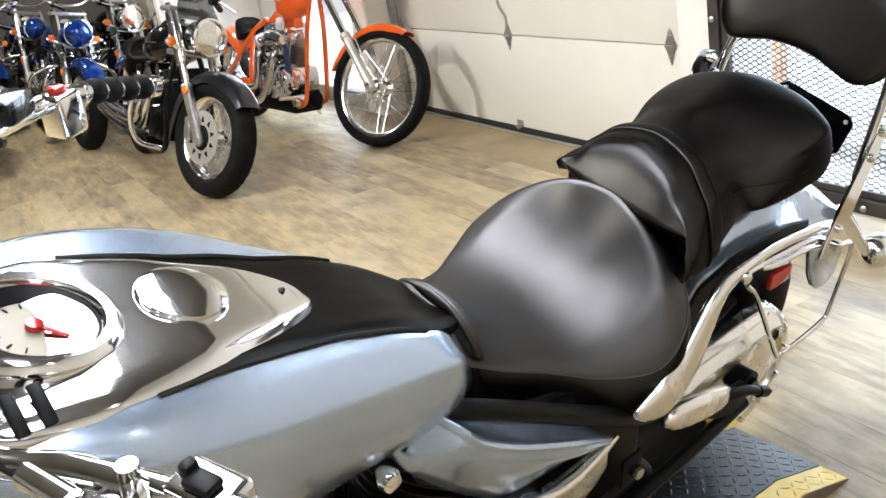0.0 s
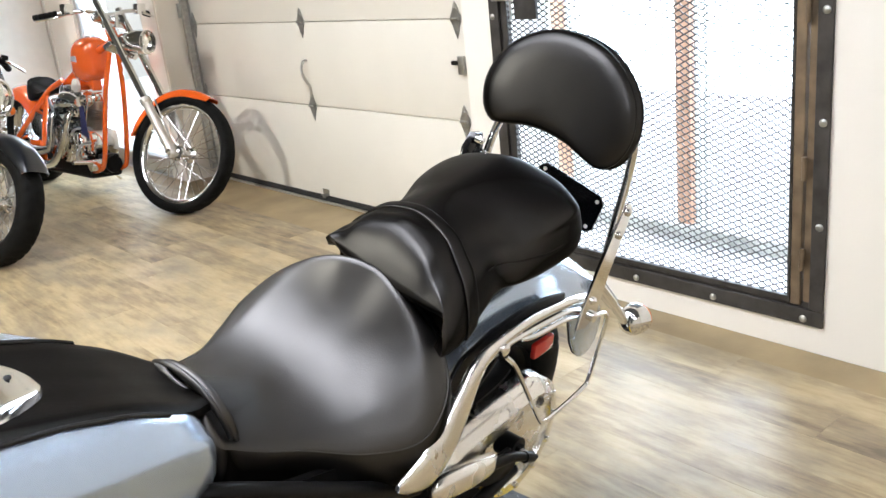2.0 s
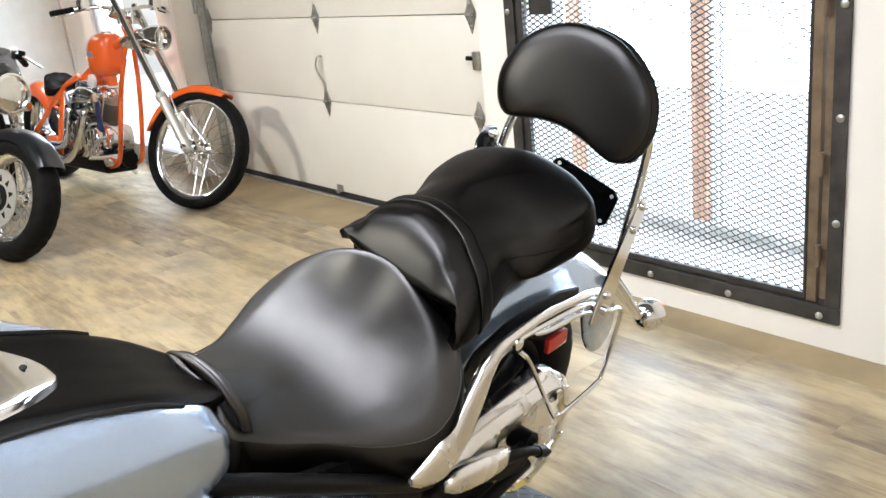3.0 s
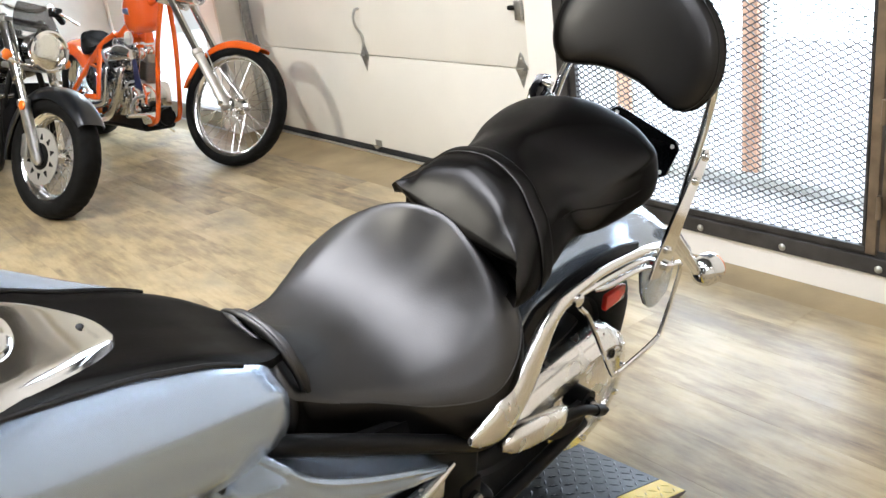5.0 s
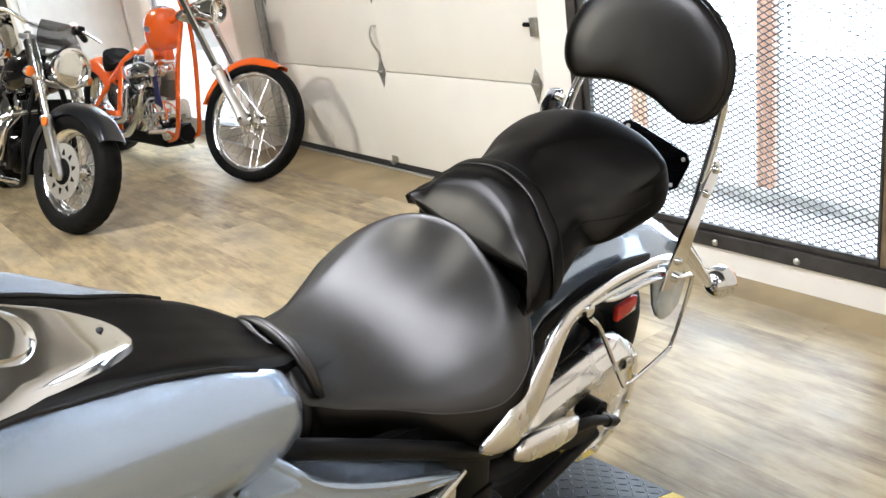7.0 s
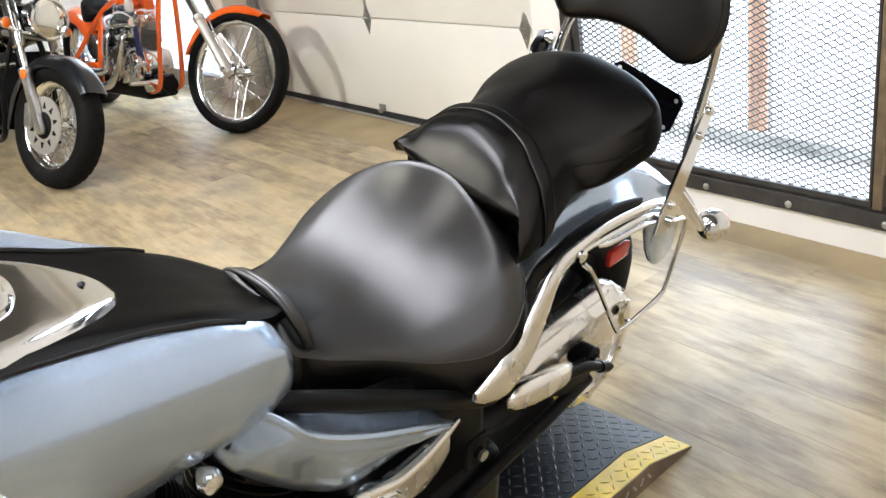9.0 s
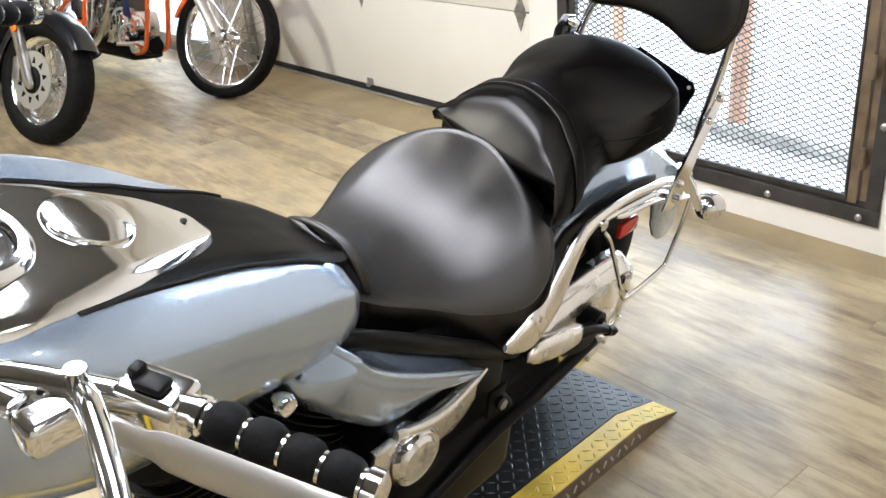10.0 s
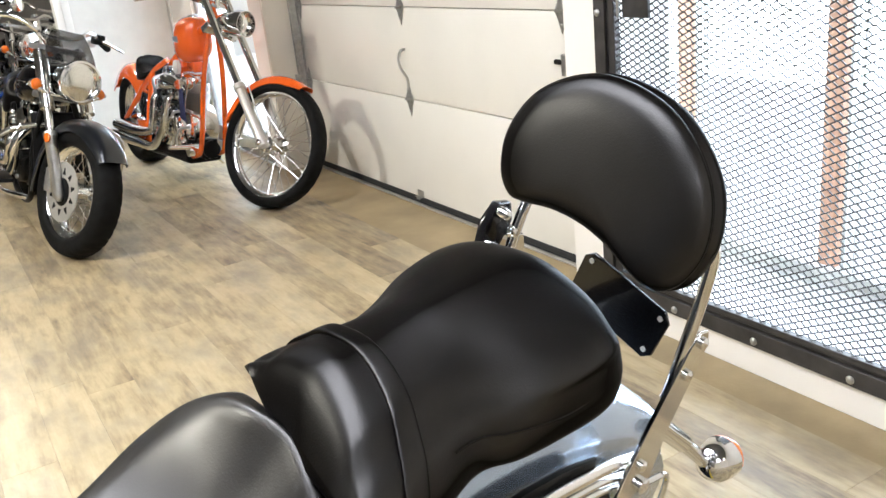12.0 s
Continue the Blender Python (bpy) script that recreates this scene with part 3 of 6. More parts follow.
# ---- wheels and shared motorcycle pieces ----
def wheel(parent, m, R, w, rim, hub_r, hub_w, metal, spokes=0, blades=0, disc=0.0, disc_y=0.0, name="wheel", axle=0.012, rim_metal=None):
    """A wheel about the local y axis at m: hub with tyre, rim, spokes and brake disc under it."""
    hub = part(name, lathe([(axle, -hub_w * 0.62), (hub_r * 0.5, -hub_w * 0.55), (hub_r, -hub_w * 0.5), (hub_r, -hub_w * 0.42), (hub_r * 0.62, -hub_w * 0.34), (hub_r * 0.62, hub_w * 0.34), (hub_r, hub_w * 0.42), (hub_r, hub_w * 0.5), (hub_r * 0.5, hub_w * 0.55), (axle, hub_w * 0.62)], 28), metal, parent, m=m @ TURN_Y)
    rc, a = (R + rim) / 2, (R - rim) / 2
    ring = []
    for i in range(24):
        t = 2 * math.pi * i / 24
        c, s = math.cos(t), math.sin(t)
        ring.append((rc + a * math.copysign(abs(c) ** 0.8, c), w / 2 * math.copysign(abs(s) ** 0.75, s)))
    bm = lathe(ring, 180, closed=True)
    for v in bm.verts:      # slanted grooves across the tread
        r = math.hypot(v.co.x, v.co.y)
        turn = round(math.atan2(v.co.y, v.co.x) / (2 * math.pi) * 180) + round(abs(v.co.z) / w * 8)
        if r > rc + a * 0.55 and abs(v.co.z) > w * 0.04 and turn % 6 == (0 if v.co.z > 0 else 3):
            v.co.x, v.co.y = v.co.x * (1 - 0.006 / r), v.co.y * (1 - 0.006 / r)
    part("tyre", bm, RUBBER, hub, "black rubber tyre with a grooved tread", smooth=24, m=m @ TURN_Y)
    prof = [(rim + 0.010, -w * 0.36), (rim + 0.012, -w * 0.32), (rim - 0.004, -w * 0.27), (rim - 0.016, -w * 0.16), (rim - 0.022, 0), (rim - 0.016, w * 0.16), (rim - 0.004, w * 0.27), (rim + 0.012, w * 0.32), (rim + 0.010, w * 0.36), (rim + 0.004, w * 0.30), (rim - 0.001, w * 0.2), (rim - 0.012, 0), (rim - 0.001, -w * 0.2), (rim + 0.004, -w * 0.30)]
    part("rim", lathe(prof, 72, closed=True), rim_metal or CHROME, hub, "" if rim_metal else "chrome rim", m=m @ TURN_Y)
    if spokes:
        shapes = []
        for side in (-1, 1):
            for lean in (-1, 1):
                bm = rod((hub_r * 0.9 * math.sin(lean * 0.9), side * hub_w * 0.45, hub_r * 0.9 * math.cos(0.9)), (0, side * w * 0.05, rim - 0.012), 0.0017, 6)
                me = bpy.data.meshes.new("spoke")
                bm.to_mesh(me)
                bm.free()
                me.materials.append(CHROME)
                shapes.append(me)
        for i in range(spokes):
            ob = new("spoke", shapes[i % 4])
            ob.parent = hub
            ob.matrix_basis = m @ Matrix.Rotation(2 * math.pi * i / spokes, 4, "Y")
    for i in range(blades):
        bm = sweep([(0, 0, hub_r * 0.8), (0.008, 0, (hub_r + rim) / 2), (0, 0, rim - 0.012)], [0.02, 0.014, 0.022], w * 0.16, 10)
        part("spoke", bm, metal, hub, m=m @ Matrix.Rotation(2 * math.pi * i / blades, 4, "Y"))
    if disc:
        bm = lathe([(disc * 0.46, -0.0025), (disc, -0.0025), (disc, 0.0025), (disc * 0.46, 0.0025)], 48, closed=True)
        d = part("brake_disc", bm, SATIN, hub, "drilled steel brake disc", m=m @ at(0, disc_y, 0) @ TURN_Y)
        for i in range(10):
            part("disc_slot", slab([(-0.014, disc * 0.58), (0.014, disc * 0.58), (0.004, disc * 0.80), (-0.004, disc * 0.80)], -0.0032, 0.0032, 0), BLACK_METAL, hub, m=m @ at(0, disc_y, 0) @ Matrix.Rotation(2 * math.pi * i / 10, 4, "Y"), smooth=0)
        part("disc_carrier", lathe([(0.02, -0.006), (disc * 0.36, -0.006), (disc * 0.52, -0.001), (disc * 0.52, 0.001), (disc * 0.36, 0.006), (0.02, 0.006)], 24), BLACK_METAL, hub, m=m @ at(0, disc_y, 0) @ TURN_Y)
    return hub


def fender(cx, cz, R, hw, a0, a1, skirt=0.07, n=28, thick=0.004, flare=0.0):
    rings = []
    for i in range(n + 1):
        t = i / n
        a = radians(a0 + (a1 - a0) * t)
        e = Vector((math.cos(a), 0, math.sin(a)))
        end = min(1.0, 0.55 + 3.0 * min(t, 1 - t))
        lift_off = flare * max(0.0, t - 0.75) ** 2 * 16
        outer, inner = [], []
        for j in range(13):
            s = -1 + 2 * j / 12
            y = hw * math.sin(s * math.pi / 2) * (0.92 + 0.08 * end)
            r = R + lift_off - skirt * end * (1 - math.cos(s * math.pi / 2)) ** 1.6
            c = Vector((cx, 0, cz))
            outer.append(c + e * r + Vector((0, y, 0)))
            inner.append(c + e * (r - thick) + Vector((0, y * (1 - thick / hw), 0)))
        rings.append(outer + inner[::-1])
    return loft(rings)


def cushion(rows, nu=5, nv=4):
    """A padded seat from rows (x, rim half width, base half width, middle height, rim height, bottom height)."""
    rings = []
    for x, wt, wb, zc, zr, zb in curve(rows, nu):
        h = zr - zb
        half = [(0.0, zc), (0.40 * wt, zc + (zr - zc) * 0.30 - 0.001), (0.76 * wt, zc + (zr - zc) * 0.75 - 0.006), (wt, zr - 0.022), (wt + (wb - wt) * 0.52, zr - 0.012 - 0.24 * h), (wt + (wb - wt) * 0.85, zr - 0.012 - 0.46 * h), (wb, zb + 0.25 * h), (0.985 * wb, zb + 0.06 * h), (0.90 * wb, zb), (0.5 * wb, zb - 0.002), (0.0, zb - 0.002)]
        full = [(-y, z) for y, z in half] + [(y, z) for y, z in half[-2:0:-1]]
        ring = curve(full, nv, closed=True)
        rings.append([(x, y, z) for y, z in ring])
    return loft(rings)


def cylinder_fins(base, axis, length, r, mat, parent, name="cylinder"):
    """A finned engine cylinder."""
    prof = [(r * 0.75, 0)]
    k = int(length / 0.014)
    for i in range(k):
        z = length * i / k
        prof += [(r * 0.75, z), (r, z + 0.002), (r, z + 0.0055), (r * 0.75, z + 0.0075)]
    prof += [(r * 0.9, length), (r * 0.95, length + 0.02), (r * 0.7, length + 0.06), (r * 0.3, length + 0.066)]
    q = Vector(axis).to_track_quat("Z", "Y").to_matrix().to_4x4()
    return part(name, lathe(prof, 24), mat, parent, m=Matrix.Translation(base) @ q)


def grip_shape(a, b, r, rings):
    a, b = Vector(a), Vector(b)
    q = (b - a).to_track_quat("Z", "Y").to_matrix().to_4x4()
    L = (b - a).length
    prof = [(0.001, 0), (r, 0)]
    for i in range(rings):
        z0, z1 = L * i / rings, L * (i + 1) / rings
        prof += [(r * 0.86, z0 + 0.001), (r * 1.06, z0 + (z1 - z0) * 0.3), (r * 1.06, z0 + (z1 - z0) * 0.7), (r * 0.86, z1 - 0.001)]
    prof += [(r * 1.1, L), (r * 0.8, L + 0.01), (0.001, L + 0.012)]
    return prof, Matrix.Translation(a) @ q


def lamp_glass(parent, m, r, z):
    """A ribbed clear lens over a bright bowl with a bulb shield, facing down the local -z."""
    part("reflector", lathe([(r, z + 0.004), (r * 0.90, z + 0.030), (r * 0.60, z + 0.052), (r * 0.2, z + 0.062), (0.001, z + 0.062)], 11), REFLECTOR, parent, m=m, smooth=0)
    part("bulb_shield", lathe([(0.012, z + 0.044), (0.013, z + 0.018), (0.008, z + 0.012), (0.001, z + 0.011)], 16), SATIN, parent, m=m)
    lens = part("lens", lathe([(r, z), (r * 0.8, z - 0.008), (r * 0.4, z - 0.014), (0.001, z - 0.016), (0.001, z - 0.013), (r * 0.4, z - 0.011), (r * 0.8, z - 0.005), (r * 0.97, z + 0.003)], 32), LENS, parent, "clear ribbed lamp glass", m=m)
    lens.visible_shadow = False


def fender_path(line, hw, skirt, thick=0.004, step=4):
    """A fender along (x, z) points, curved across."""
    pts = curve(line, step)
    rings = []
    for i, p in enumerate(pts):
        d = pts[min(i + 1, len(pts) - 1)] - pts[max(i - 1, 0)]
        e = Vector((-d[1], 0, d[0])).normalized()
        t = i / (len(pts) - 1)
        end = min(1.0, 0.5 + 4.0 * min(t, 1 - t))
        outer, inner = [], []
        for j in range(17):
            a = (-1 + 2 * j / 16) * math.pi / 2
            y = hw * math.copysign(abs(math.sin(a)) ** 0.85, a)
            r = -skirt * end * (1 - math.cos(a)) ** 1.5
            c = Vector((p[0], 0, p[1]))
            outer.append(c + e * r + Vector((0, y, 0)))
            inner.append(c + e * (r - thick) + Vector((0, y * (1 - thick / hw), 0)))
        rings.append(outer + inner[::-1])
    return loft(rings)


# ---- the light blue cruiser ----
bike = thing("motorcycle", at(1.50, 1.50, 0.05) @ Matrix.Rotation(radians(9), 4, "Z") @ Matrix.Rotation(radians(12), 4, "X"), "light blue cruiser with black leather seats and chrome trim", "motorcycle")

REAR = at(0.072, 0, 0.73) @ Matrix.Rotation(radians(9), 4, "X") @ at(0, 0, -0.75)
wheel(bike, REAR @ at(-0.09, 0, 0.32), 0.32, 0.17, 0.205, 0.085, 0.16, BLACK_METAL, blades=10, name="rear_wheel", rim_metal=BLACK_METAL)
wheel(bike, at(-1.655, 0, 0.323), 0.323, 0.13, 0.215, 0.05, 0.12, CHROME, spokes=36, disc=0.14, disc_y=0.085, name="front_wheel")

# tank
TWIST, SHIFT = radians(10), 0.004
FRONT = at(0, SHIFT, 0.87) @ Matrix.Rotation(TWIST, 4, "X") @ at(0, 0, -0.87)


def twist(bm):
    """Rolls the tank's forward part a little further upright than the seat."""
    for v in bm.verts:
        f = max(0.0, min(1.0, (-0.73 - v.co.x) / 0.24))
        f = f * f * (3 - 2 * f)
        c, s, y, z = math.cos(TWIST * f), math.sin(TWIST * f), v.co.y, v.co.z - 0.87
        v.co.y, v.co.z = y * c - z * s + SHIFT * f, y * s + z * c + 0.87
    return bm


TANK = [(-0.712, 0.090, 0.752, 0.70), (-0.720, 0.122, 0.776, 0.680), (-0.745, 0.140, 0.799, 0.668), (-0.80, 0.153, 0.824, 0.664), (-0.86, 0.165, 0.850, 0.666), (-0.93, 0.178, 0.884, 0.670), (-1.02, 0.192, 0.922, 0.680), (-1.12, 0.190, 0.950, 0.70), (-1.22, 0.160, 0.960, 0.735), (-1.29, 0.11, 0.948, 0.78), (-1.325, 0.06, 0.915, 0.82)]


def tank_ring(x, w, zc, zb):
    """Half a section of the tank, from the middle of its top round to the middle of its underside."""
    lobe = 0.010 * max(0.0, min(1.0, (-0.70 - x) / 0.10)) * max(0.0, min(1.0, (x + 1.33) / 0.15))
    d = zc - zb
    half = [(0.0, zc), (0.30 * w, zc + 0.30 * lobe), (0.55 * w, zc + 0.92 * lobe), (0.72 * w, zc + 0.80 * lobe), (0.88 * w, zc - 0.008 - 0.02 * d), (0.975 * w, zc - 0.17 * d), (w, zc - 0.40 * d), (0.97 * w, zc - 0.64 * d), (0.86 * w, zc - 0.85 * d), (0.62 * w, zb + 0.01 * d), (0.0, zb)]
    return half


def over_tank(x, y, lift_off):
    rows = TANK[::-1]
    xs = [r[0] for r in rows]
    half = curve(tank_ring(x, *[np.interp(x, xs, [r[k] for r in rows]) for k in (1, 2, 3)])[:6], 4)
    return float(np.interp(abs(y), [p[0] for p in half], [p[1] for p in half])) + lift_off


rings = []
for x, w, zc, zb in curve(TANK, 5):
    half = tank_ring(x, w, zc, zb)
    rings.append([(x, y, z) for y, z in curve([(-y, z) for y, z in half] + half[-2:0:-1], 4, closed=True)])
tank = part("fuel_tank", twist(loft(rings)), BLUE, bike, "light blue painted fuel tank", smooth=60)

def middle(x):
    """Where the middle of strip and console lies across the tank."""
    return -0.022 * max(0.0, min(1.0, (-0.74 - x) / 0.25))


# leather strip along the tank
rings = []
for i in range(29):
    x = -0.682 - 0.403 * i / 28
    hw = float(np.interp(-x, [0.66, 0.69, 0.72, 0.75, 0.80, 0.88, 0.97, 1.09], [0.045, 0.068, 0.092, 0.102, 0.097, 0.089, 0.095, 0.113]))
    across = [middle(x) + hw * (-1 + 2 * j / 16) for j in range(17)]
    xt = min(x, -0.765)
    top = [(x, y, over_tank(xt, y, 0.006 if 0 < j < 16 else 0.001) - 0.56 * max(0.0, x + 0.765)) for j, y in enumerate(across)]
    low = [(p[0], p[1], p[2] - 0.012) for p in top[::-1]]
    rings.append(top + low)
bib = part("tank_strip", twist(loft(rings)), LEATHER, bike, "black leather strip along the tank")
for s in (-1, 1):
    pts = []
    for i in range(13):
        x = -0.766 - 0.326 * i / 12
        pts.append((x, s * (0.0015 + float(np.interp(-x, [0.72, 0.80, 0.88, 0.97, 1.09], [0.106, 0.097, 0.089, 0.095, 0.113]))) + middle(x)))
    part("piping", twist(sweep([(x, y, over_tank(x, y, 0.002)) for x, y in pts], 0.0032, n=8, step=2)), LEATHER, bib)

# chrome console
CONSOLE = [(-0.862, 0.004, 0.006), (-0.866, 0.016, 0.009), (-0.88, 0.034, 0.013), (-0.915, 0.058, 0.016), (-0.96, 0.077, 0.016), (-1.01, 0.094, 0.015), (-1.07, 0.109, 0.014), (-1.13, 0.117, 0.012), (-1.20, 0.112, 0.010), (-1.26, 0.080, 0.008), (-1.29, 0.02, 0.004)]
ACROSS = (-1.0, -0.985, -0.95, -0.88, -0.80, -0.74, -0.66, -0.5, -0.25, 0.0, 0.25, 0.5, 0.66, 0.74, 0.80, 0.88, 0.95, 0.985, 1.0)
rings = []
for x, hw, h in curve(CONSOLE, 5):
    zc = over_tank(x, 0, 0)
    ring = []
    for k in ACROSS:
        z = over_tank(x, hw * k + middle(x), 0)
        rise = 1.0 if abs(k) < 0.7 else max(0.0, 1 - ((abs(k) - 0.7) / 0.3) ** 2.2)
        ring.append((x, hw * k + middle(x), zc + (z - zc) * (0.75 + 0.25 * (1 - rise)) + 0.003 + h * rise))
    ring += [(x, hw * 0.9 + middle(x), zc - 0.02), (x, -hw * 0.9 + middle(x), zc - 0.02)]
    rings.append(ring)
console = part("console", twist(loft(rings)), CHROME, bike, "chrome teardrop tank console", smooth=50)
CAPM = FRONT @ at(-1.010, -0.012, 0.932) @ Matrix.Rotation(radians(17), 4, "Y")
part("filler_cap", lathe([(0.044, -0.012), (0.047, 0.000), (0.0475, 0.005), (0.045, 0.010), (0.037, 0.0135), (0.022, 0.0158), (0.001, 0.0165)], 40), CHROME, console, "domed chrome filler cap", m=CAPM)
part("cap_gasket", lathe([(0.046, -0.014), (0.049, -0.012), (0.049, -0.004), (0.046, -0.003)], 40), BLACK_METAL, console, m=CAPM)
part("screw", lathe([(0.004, 0), (0.004, 0.002), (0.001, 0.003)], 12), BLACK_METAL, console, m=FRONT @ at(-0.895, -0.013, over_tank(-0.895, -0.013, 0.0185)))
GM = FRONT @ at(-1.150, -0.014, 0.968) @ Matrix.Rotation(radians(17), 4, "Y")
gauge = part("speedometer", lathe([(0.076, -0.03), (0.078, 0.004), (0.075, 0.014), (0.068, 0.019), (0.060, 0.017), (0.056, 0.006), (0.056, -0.006)], 48), CHROME, console, "round speedometer in a chrome bezel", m=GM)
part("dial_ring", lathe([(0.0565, 0.010), (0.041, 0.002), (0.041, -0.004), (0.0565, -0.004)], 40, closed=True), BLACK_METAL, gauge, m=GM)
part("dial", lathe([(0.041, 0.001), (0.03, 0.0015), (0.001, 0.0015)], 40), DIAL, gauge, "cream speedometer dial", m=GM)
part("needle", merge(block(-0.003, 0.032, -0.0022, 0.0022, 0.005, 0.007), lathe([(0.008, 0.002), (0.008, 0.008), (0.001, 0.009)], 16)), RED, gauge, m=GM @ Matrix.Rotation(radians(-50), 4, "Z"))
for i in range(13):
    part("tick", block(0.031, 0.037, -0.0008, 0.0008, 0.0015, 0.0028), BLACK_METAL, gauge, m=GM @ Matrix.Rotation(radians(-60 + 25 * i), 4, "Z"), smooth=0)
for a in (-45, 5, 35):
    part("bezel_clip", lathe([(0.010, -0.012), (0.011, -0.004), (0.008, 0.003), (0.001, 0.005)], 16), BLACK_METAL, gauge, m=GM @ Matrix.Rotation(radians(a), 4, "Z") @ at(0.086, 0, -0.006))
for dx in (0, -0.022):
    part("indicator_slot", block(-0.006, 0.006, -0.020, 0.020, -0.002, 0.003, 0.002), BLACK_METAL, console, m=FRONT @ at(-1.178 + dx, -0.114, over_tank(-1.178 + dx, -0.114, 0.013)) @ Matrix.Rotation(radians(24), 4, "X"))

# driver seat: a scooped saddle with a high rolled back, drawn out to a raised nose
RIM = [(-0.317, 0.0, 0.814), (-0.328, 0.060, 0.806), (-0.337, 0.120, 0.772), (-0.361, 0.161, 0.729), (-0.410, 0.176, 0.686), (-0.483, 0.150, 0.672), (-0.550, 0.115, 0.683), (-0.612, 0.085, 0.709), (-0.662, 0.068, 0.746), (-0.678, 0.057, 0.775), (-0.684, 0.030, 0.793), (-0.690, 0.0, 0.798)]
WIDE = [(-0.296, 0.0, 0.775), (-0.296, 0.075, 0.758), (-0.292, 0.150, 0.712), (-0.332, 0.207, 0.661), (-0.395, 0.221, 0.620), (-0.470, 0.184, 0.622), (-0.540, 0.140, 0.643), (-0.608, 0.116, 0.672), (-0.660, 0.104, 0.697), (-0.693, 0.099, 0.716), (-0.703, 0.048, 0.738), (-0.706, 0.0, 0.748)]
LOW = [(-0.300, 0.0, 0.66), (-0.302, 0.072, 0.645), (-0.304, 0.146, 0.605), (-0.340, 0.200, 0.575), (-0.400, 0.213, 0.552), (-0.470, 0.180, 0.552), (-0.540, 0.138, 0.570), (-0.608, 0.114, 0.598), (-0.660, 0.102, 0.626), (-0.690, 0.096, 0.648), (-0.700, 0.045, 0.67), (-0.703, 0.0, 0.68)]
SEAT_TURN = at(-0.5, 0.016, 0.734) @ Matrix.Rotation(radians(-1.5), 4, "Z") @ Matrix.Rotation(radians(9), 4, "X") @ at(0.5, 0, -0.75)
BOWL = Vector((-0.48, 0.0, 0.693))


def around(half, n=6):
    return curve(half + [(x, -y, z) for x, y, z in half[-2:0:-1]], n, closed=True)


def terms(x, y):
    x, y = (x + 0.49) * 5, y * 5
    return [1.0, x, x * x, x ** 3, x ** 4, y * y, x * y * y, y ** 4, x * x * y * y]


ring = around(RIM)
fit_rows = [terms(p[0], p[1]) for p in ring] + [[6 * v for v in terms(BOWL.x, 0.0)]]
dish = np.linalg.lstsq(np.array(fit_rows), np.array([p[2] for p in ring] + [6 * BOWL.z]), rcond=None)[0]
columns = []
for r, w, l in zip(around(RIM), around(WIDE), around(LOW)):
    r, w, l = Vector(r), Vector(w), Vector(l)
    ctrl = []
    for f in (0.01, 0.15, 0.3, 0.45, 0.6, 0.74, 0.87):
        p = BOWL.lerp(r, f)
        p.z = float(np.dot(terms(p.x, p.y), dish)) + (r.z - float(np.dot(terms(r.x, r.y), dish))) * f ** 4 
        back = max(0.0, min(1.0, (r.x + 0.60) / 0.20))
        p.z -= 0.026 * back * f ** 2.5 * (1 - f) - 0.006 * back * f ** 6
        ctrl.append(p)
    out = (w - r).to_2d()
    drop = r.z - w.z
    ctrl += [r, Vector((r.x + out.x * 0.42, r.y + out.y * 0.42, r.z - 0.10 * drop - 0.004)), Vector((r.x + out.x * 0.80, r.y + out.y * 0.80, r.z - 0.45 * drop)), w, w.lerp(l, 0.55), l, Vector((BOWL.x + (l.x - BOWL.x) * 0.8, l.y * 0.8, l.z - 0.002))]
    columns.append(curve([tuple(p) for p in ctrl], 3))


def nose_shift(bm):
    """The nose sits a little towards the stand side."""
    for v in bm.verts:
        v.co.y -= 0.014 * max(0.0, min(1.0, (-v.co.x - 0.56) / 0.12))
    return bm


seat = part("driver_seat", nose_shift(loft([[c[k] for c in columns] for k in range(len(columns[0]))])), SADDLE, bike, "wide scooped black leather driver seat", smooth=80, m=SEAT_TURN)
seat.data.materials.append(LEATHER)         # duller copy below the seam, which darkens the sides as shade would
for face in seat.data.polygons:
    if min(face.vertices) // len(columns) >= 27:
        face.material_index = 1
for s in (-1, 1):
    pts = []
    for r, w in zip(RIM[1:-4], WIDE[1:-4]):
        pts.append((r[0] + 0.79 * (w[0] - r[0]), s * (r[1] + 0.795 * (w[1] - r[1])), r[2] + 0.44 * (w[2] - r[2]) + 0.001))
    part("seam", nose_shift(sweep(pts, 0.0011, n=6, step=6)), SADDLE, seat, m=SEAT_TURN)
welt = [(-0.672, 0.094, 0.728), (-0.682, 0.068, 0.767), (-0.689, 0.026, 0.788), (-0.691, -0.015, 0.792), (-0.691, -0.047, 0.786), (-0.688, -0.068, 0.768), (-0.681, -0.077, 0.744), (-0.672, -0.078, 0.716)]
welt = [(x + 0.007, y, z - 0.006) for x, y, z in welt]
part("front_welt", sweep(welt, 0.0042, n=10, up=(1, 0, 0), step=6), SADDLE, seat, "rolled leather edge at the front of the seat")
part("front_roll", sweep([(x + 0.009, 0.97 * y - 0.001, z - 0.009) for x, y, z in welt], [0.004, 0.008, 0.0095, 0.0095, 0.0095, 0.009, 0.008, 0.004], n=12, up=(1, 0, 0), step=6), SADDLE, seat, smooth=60)

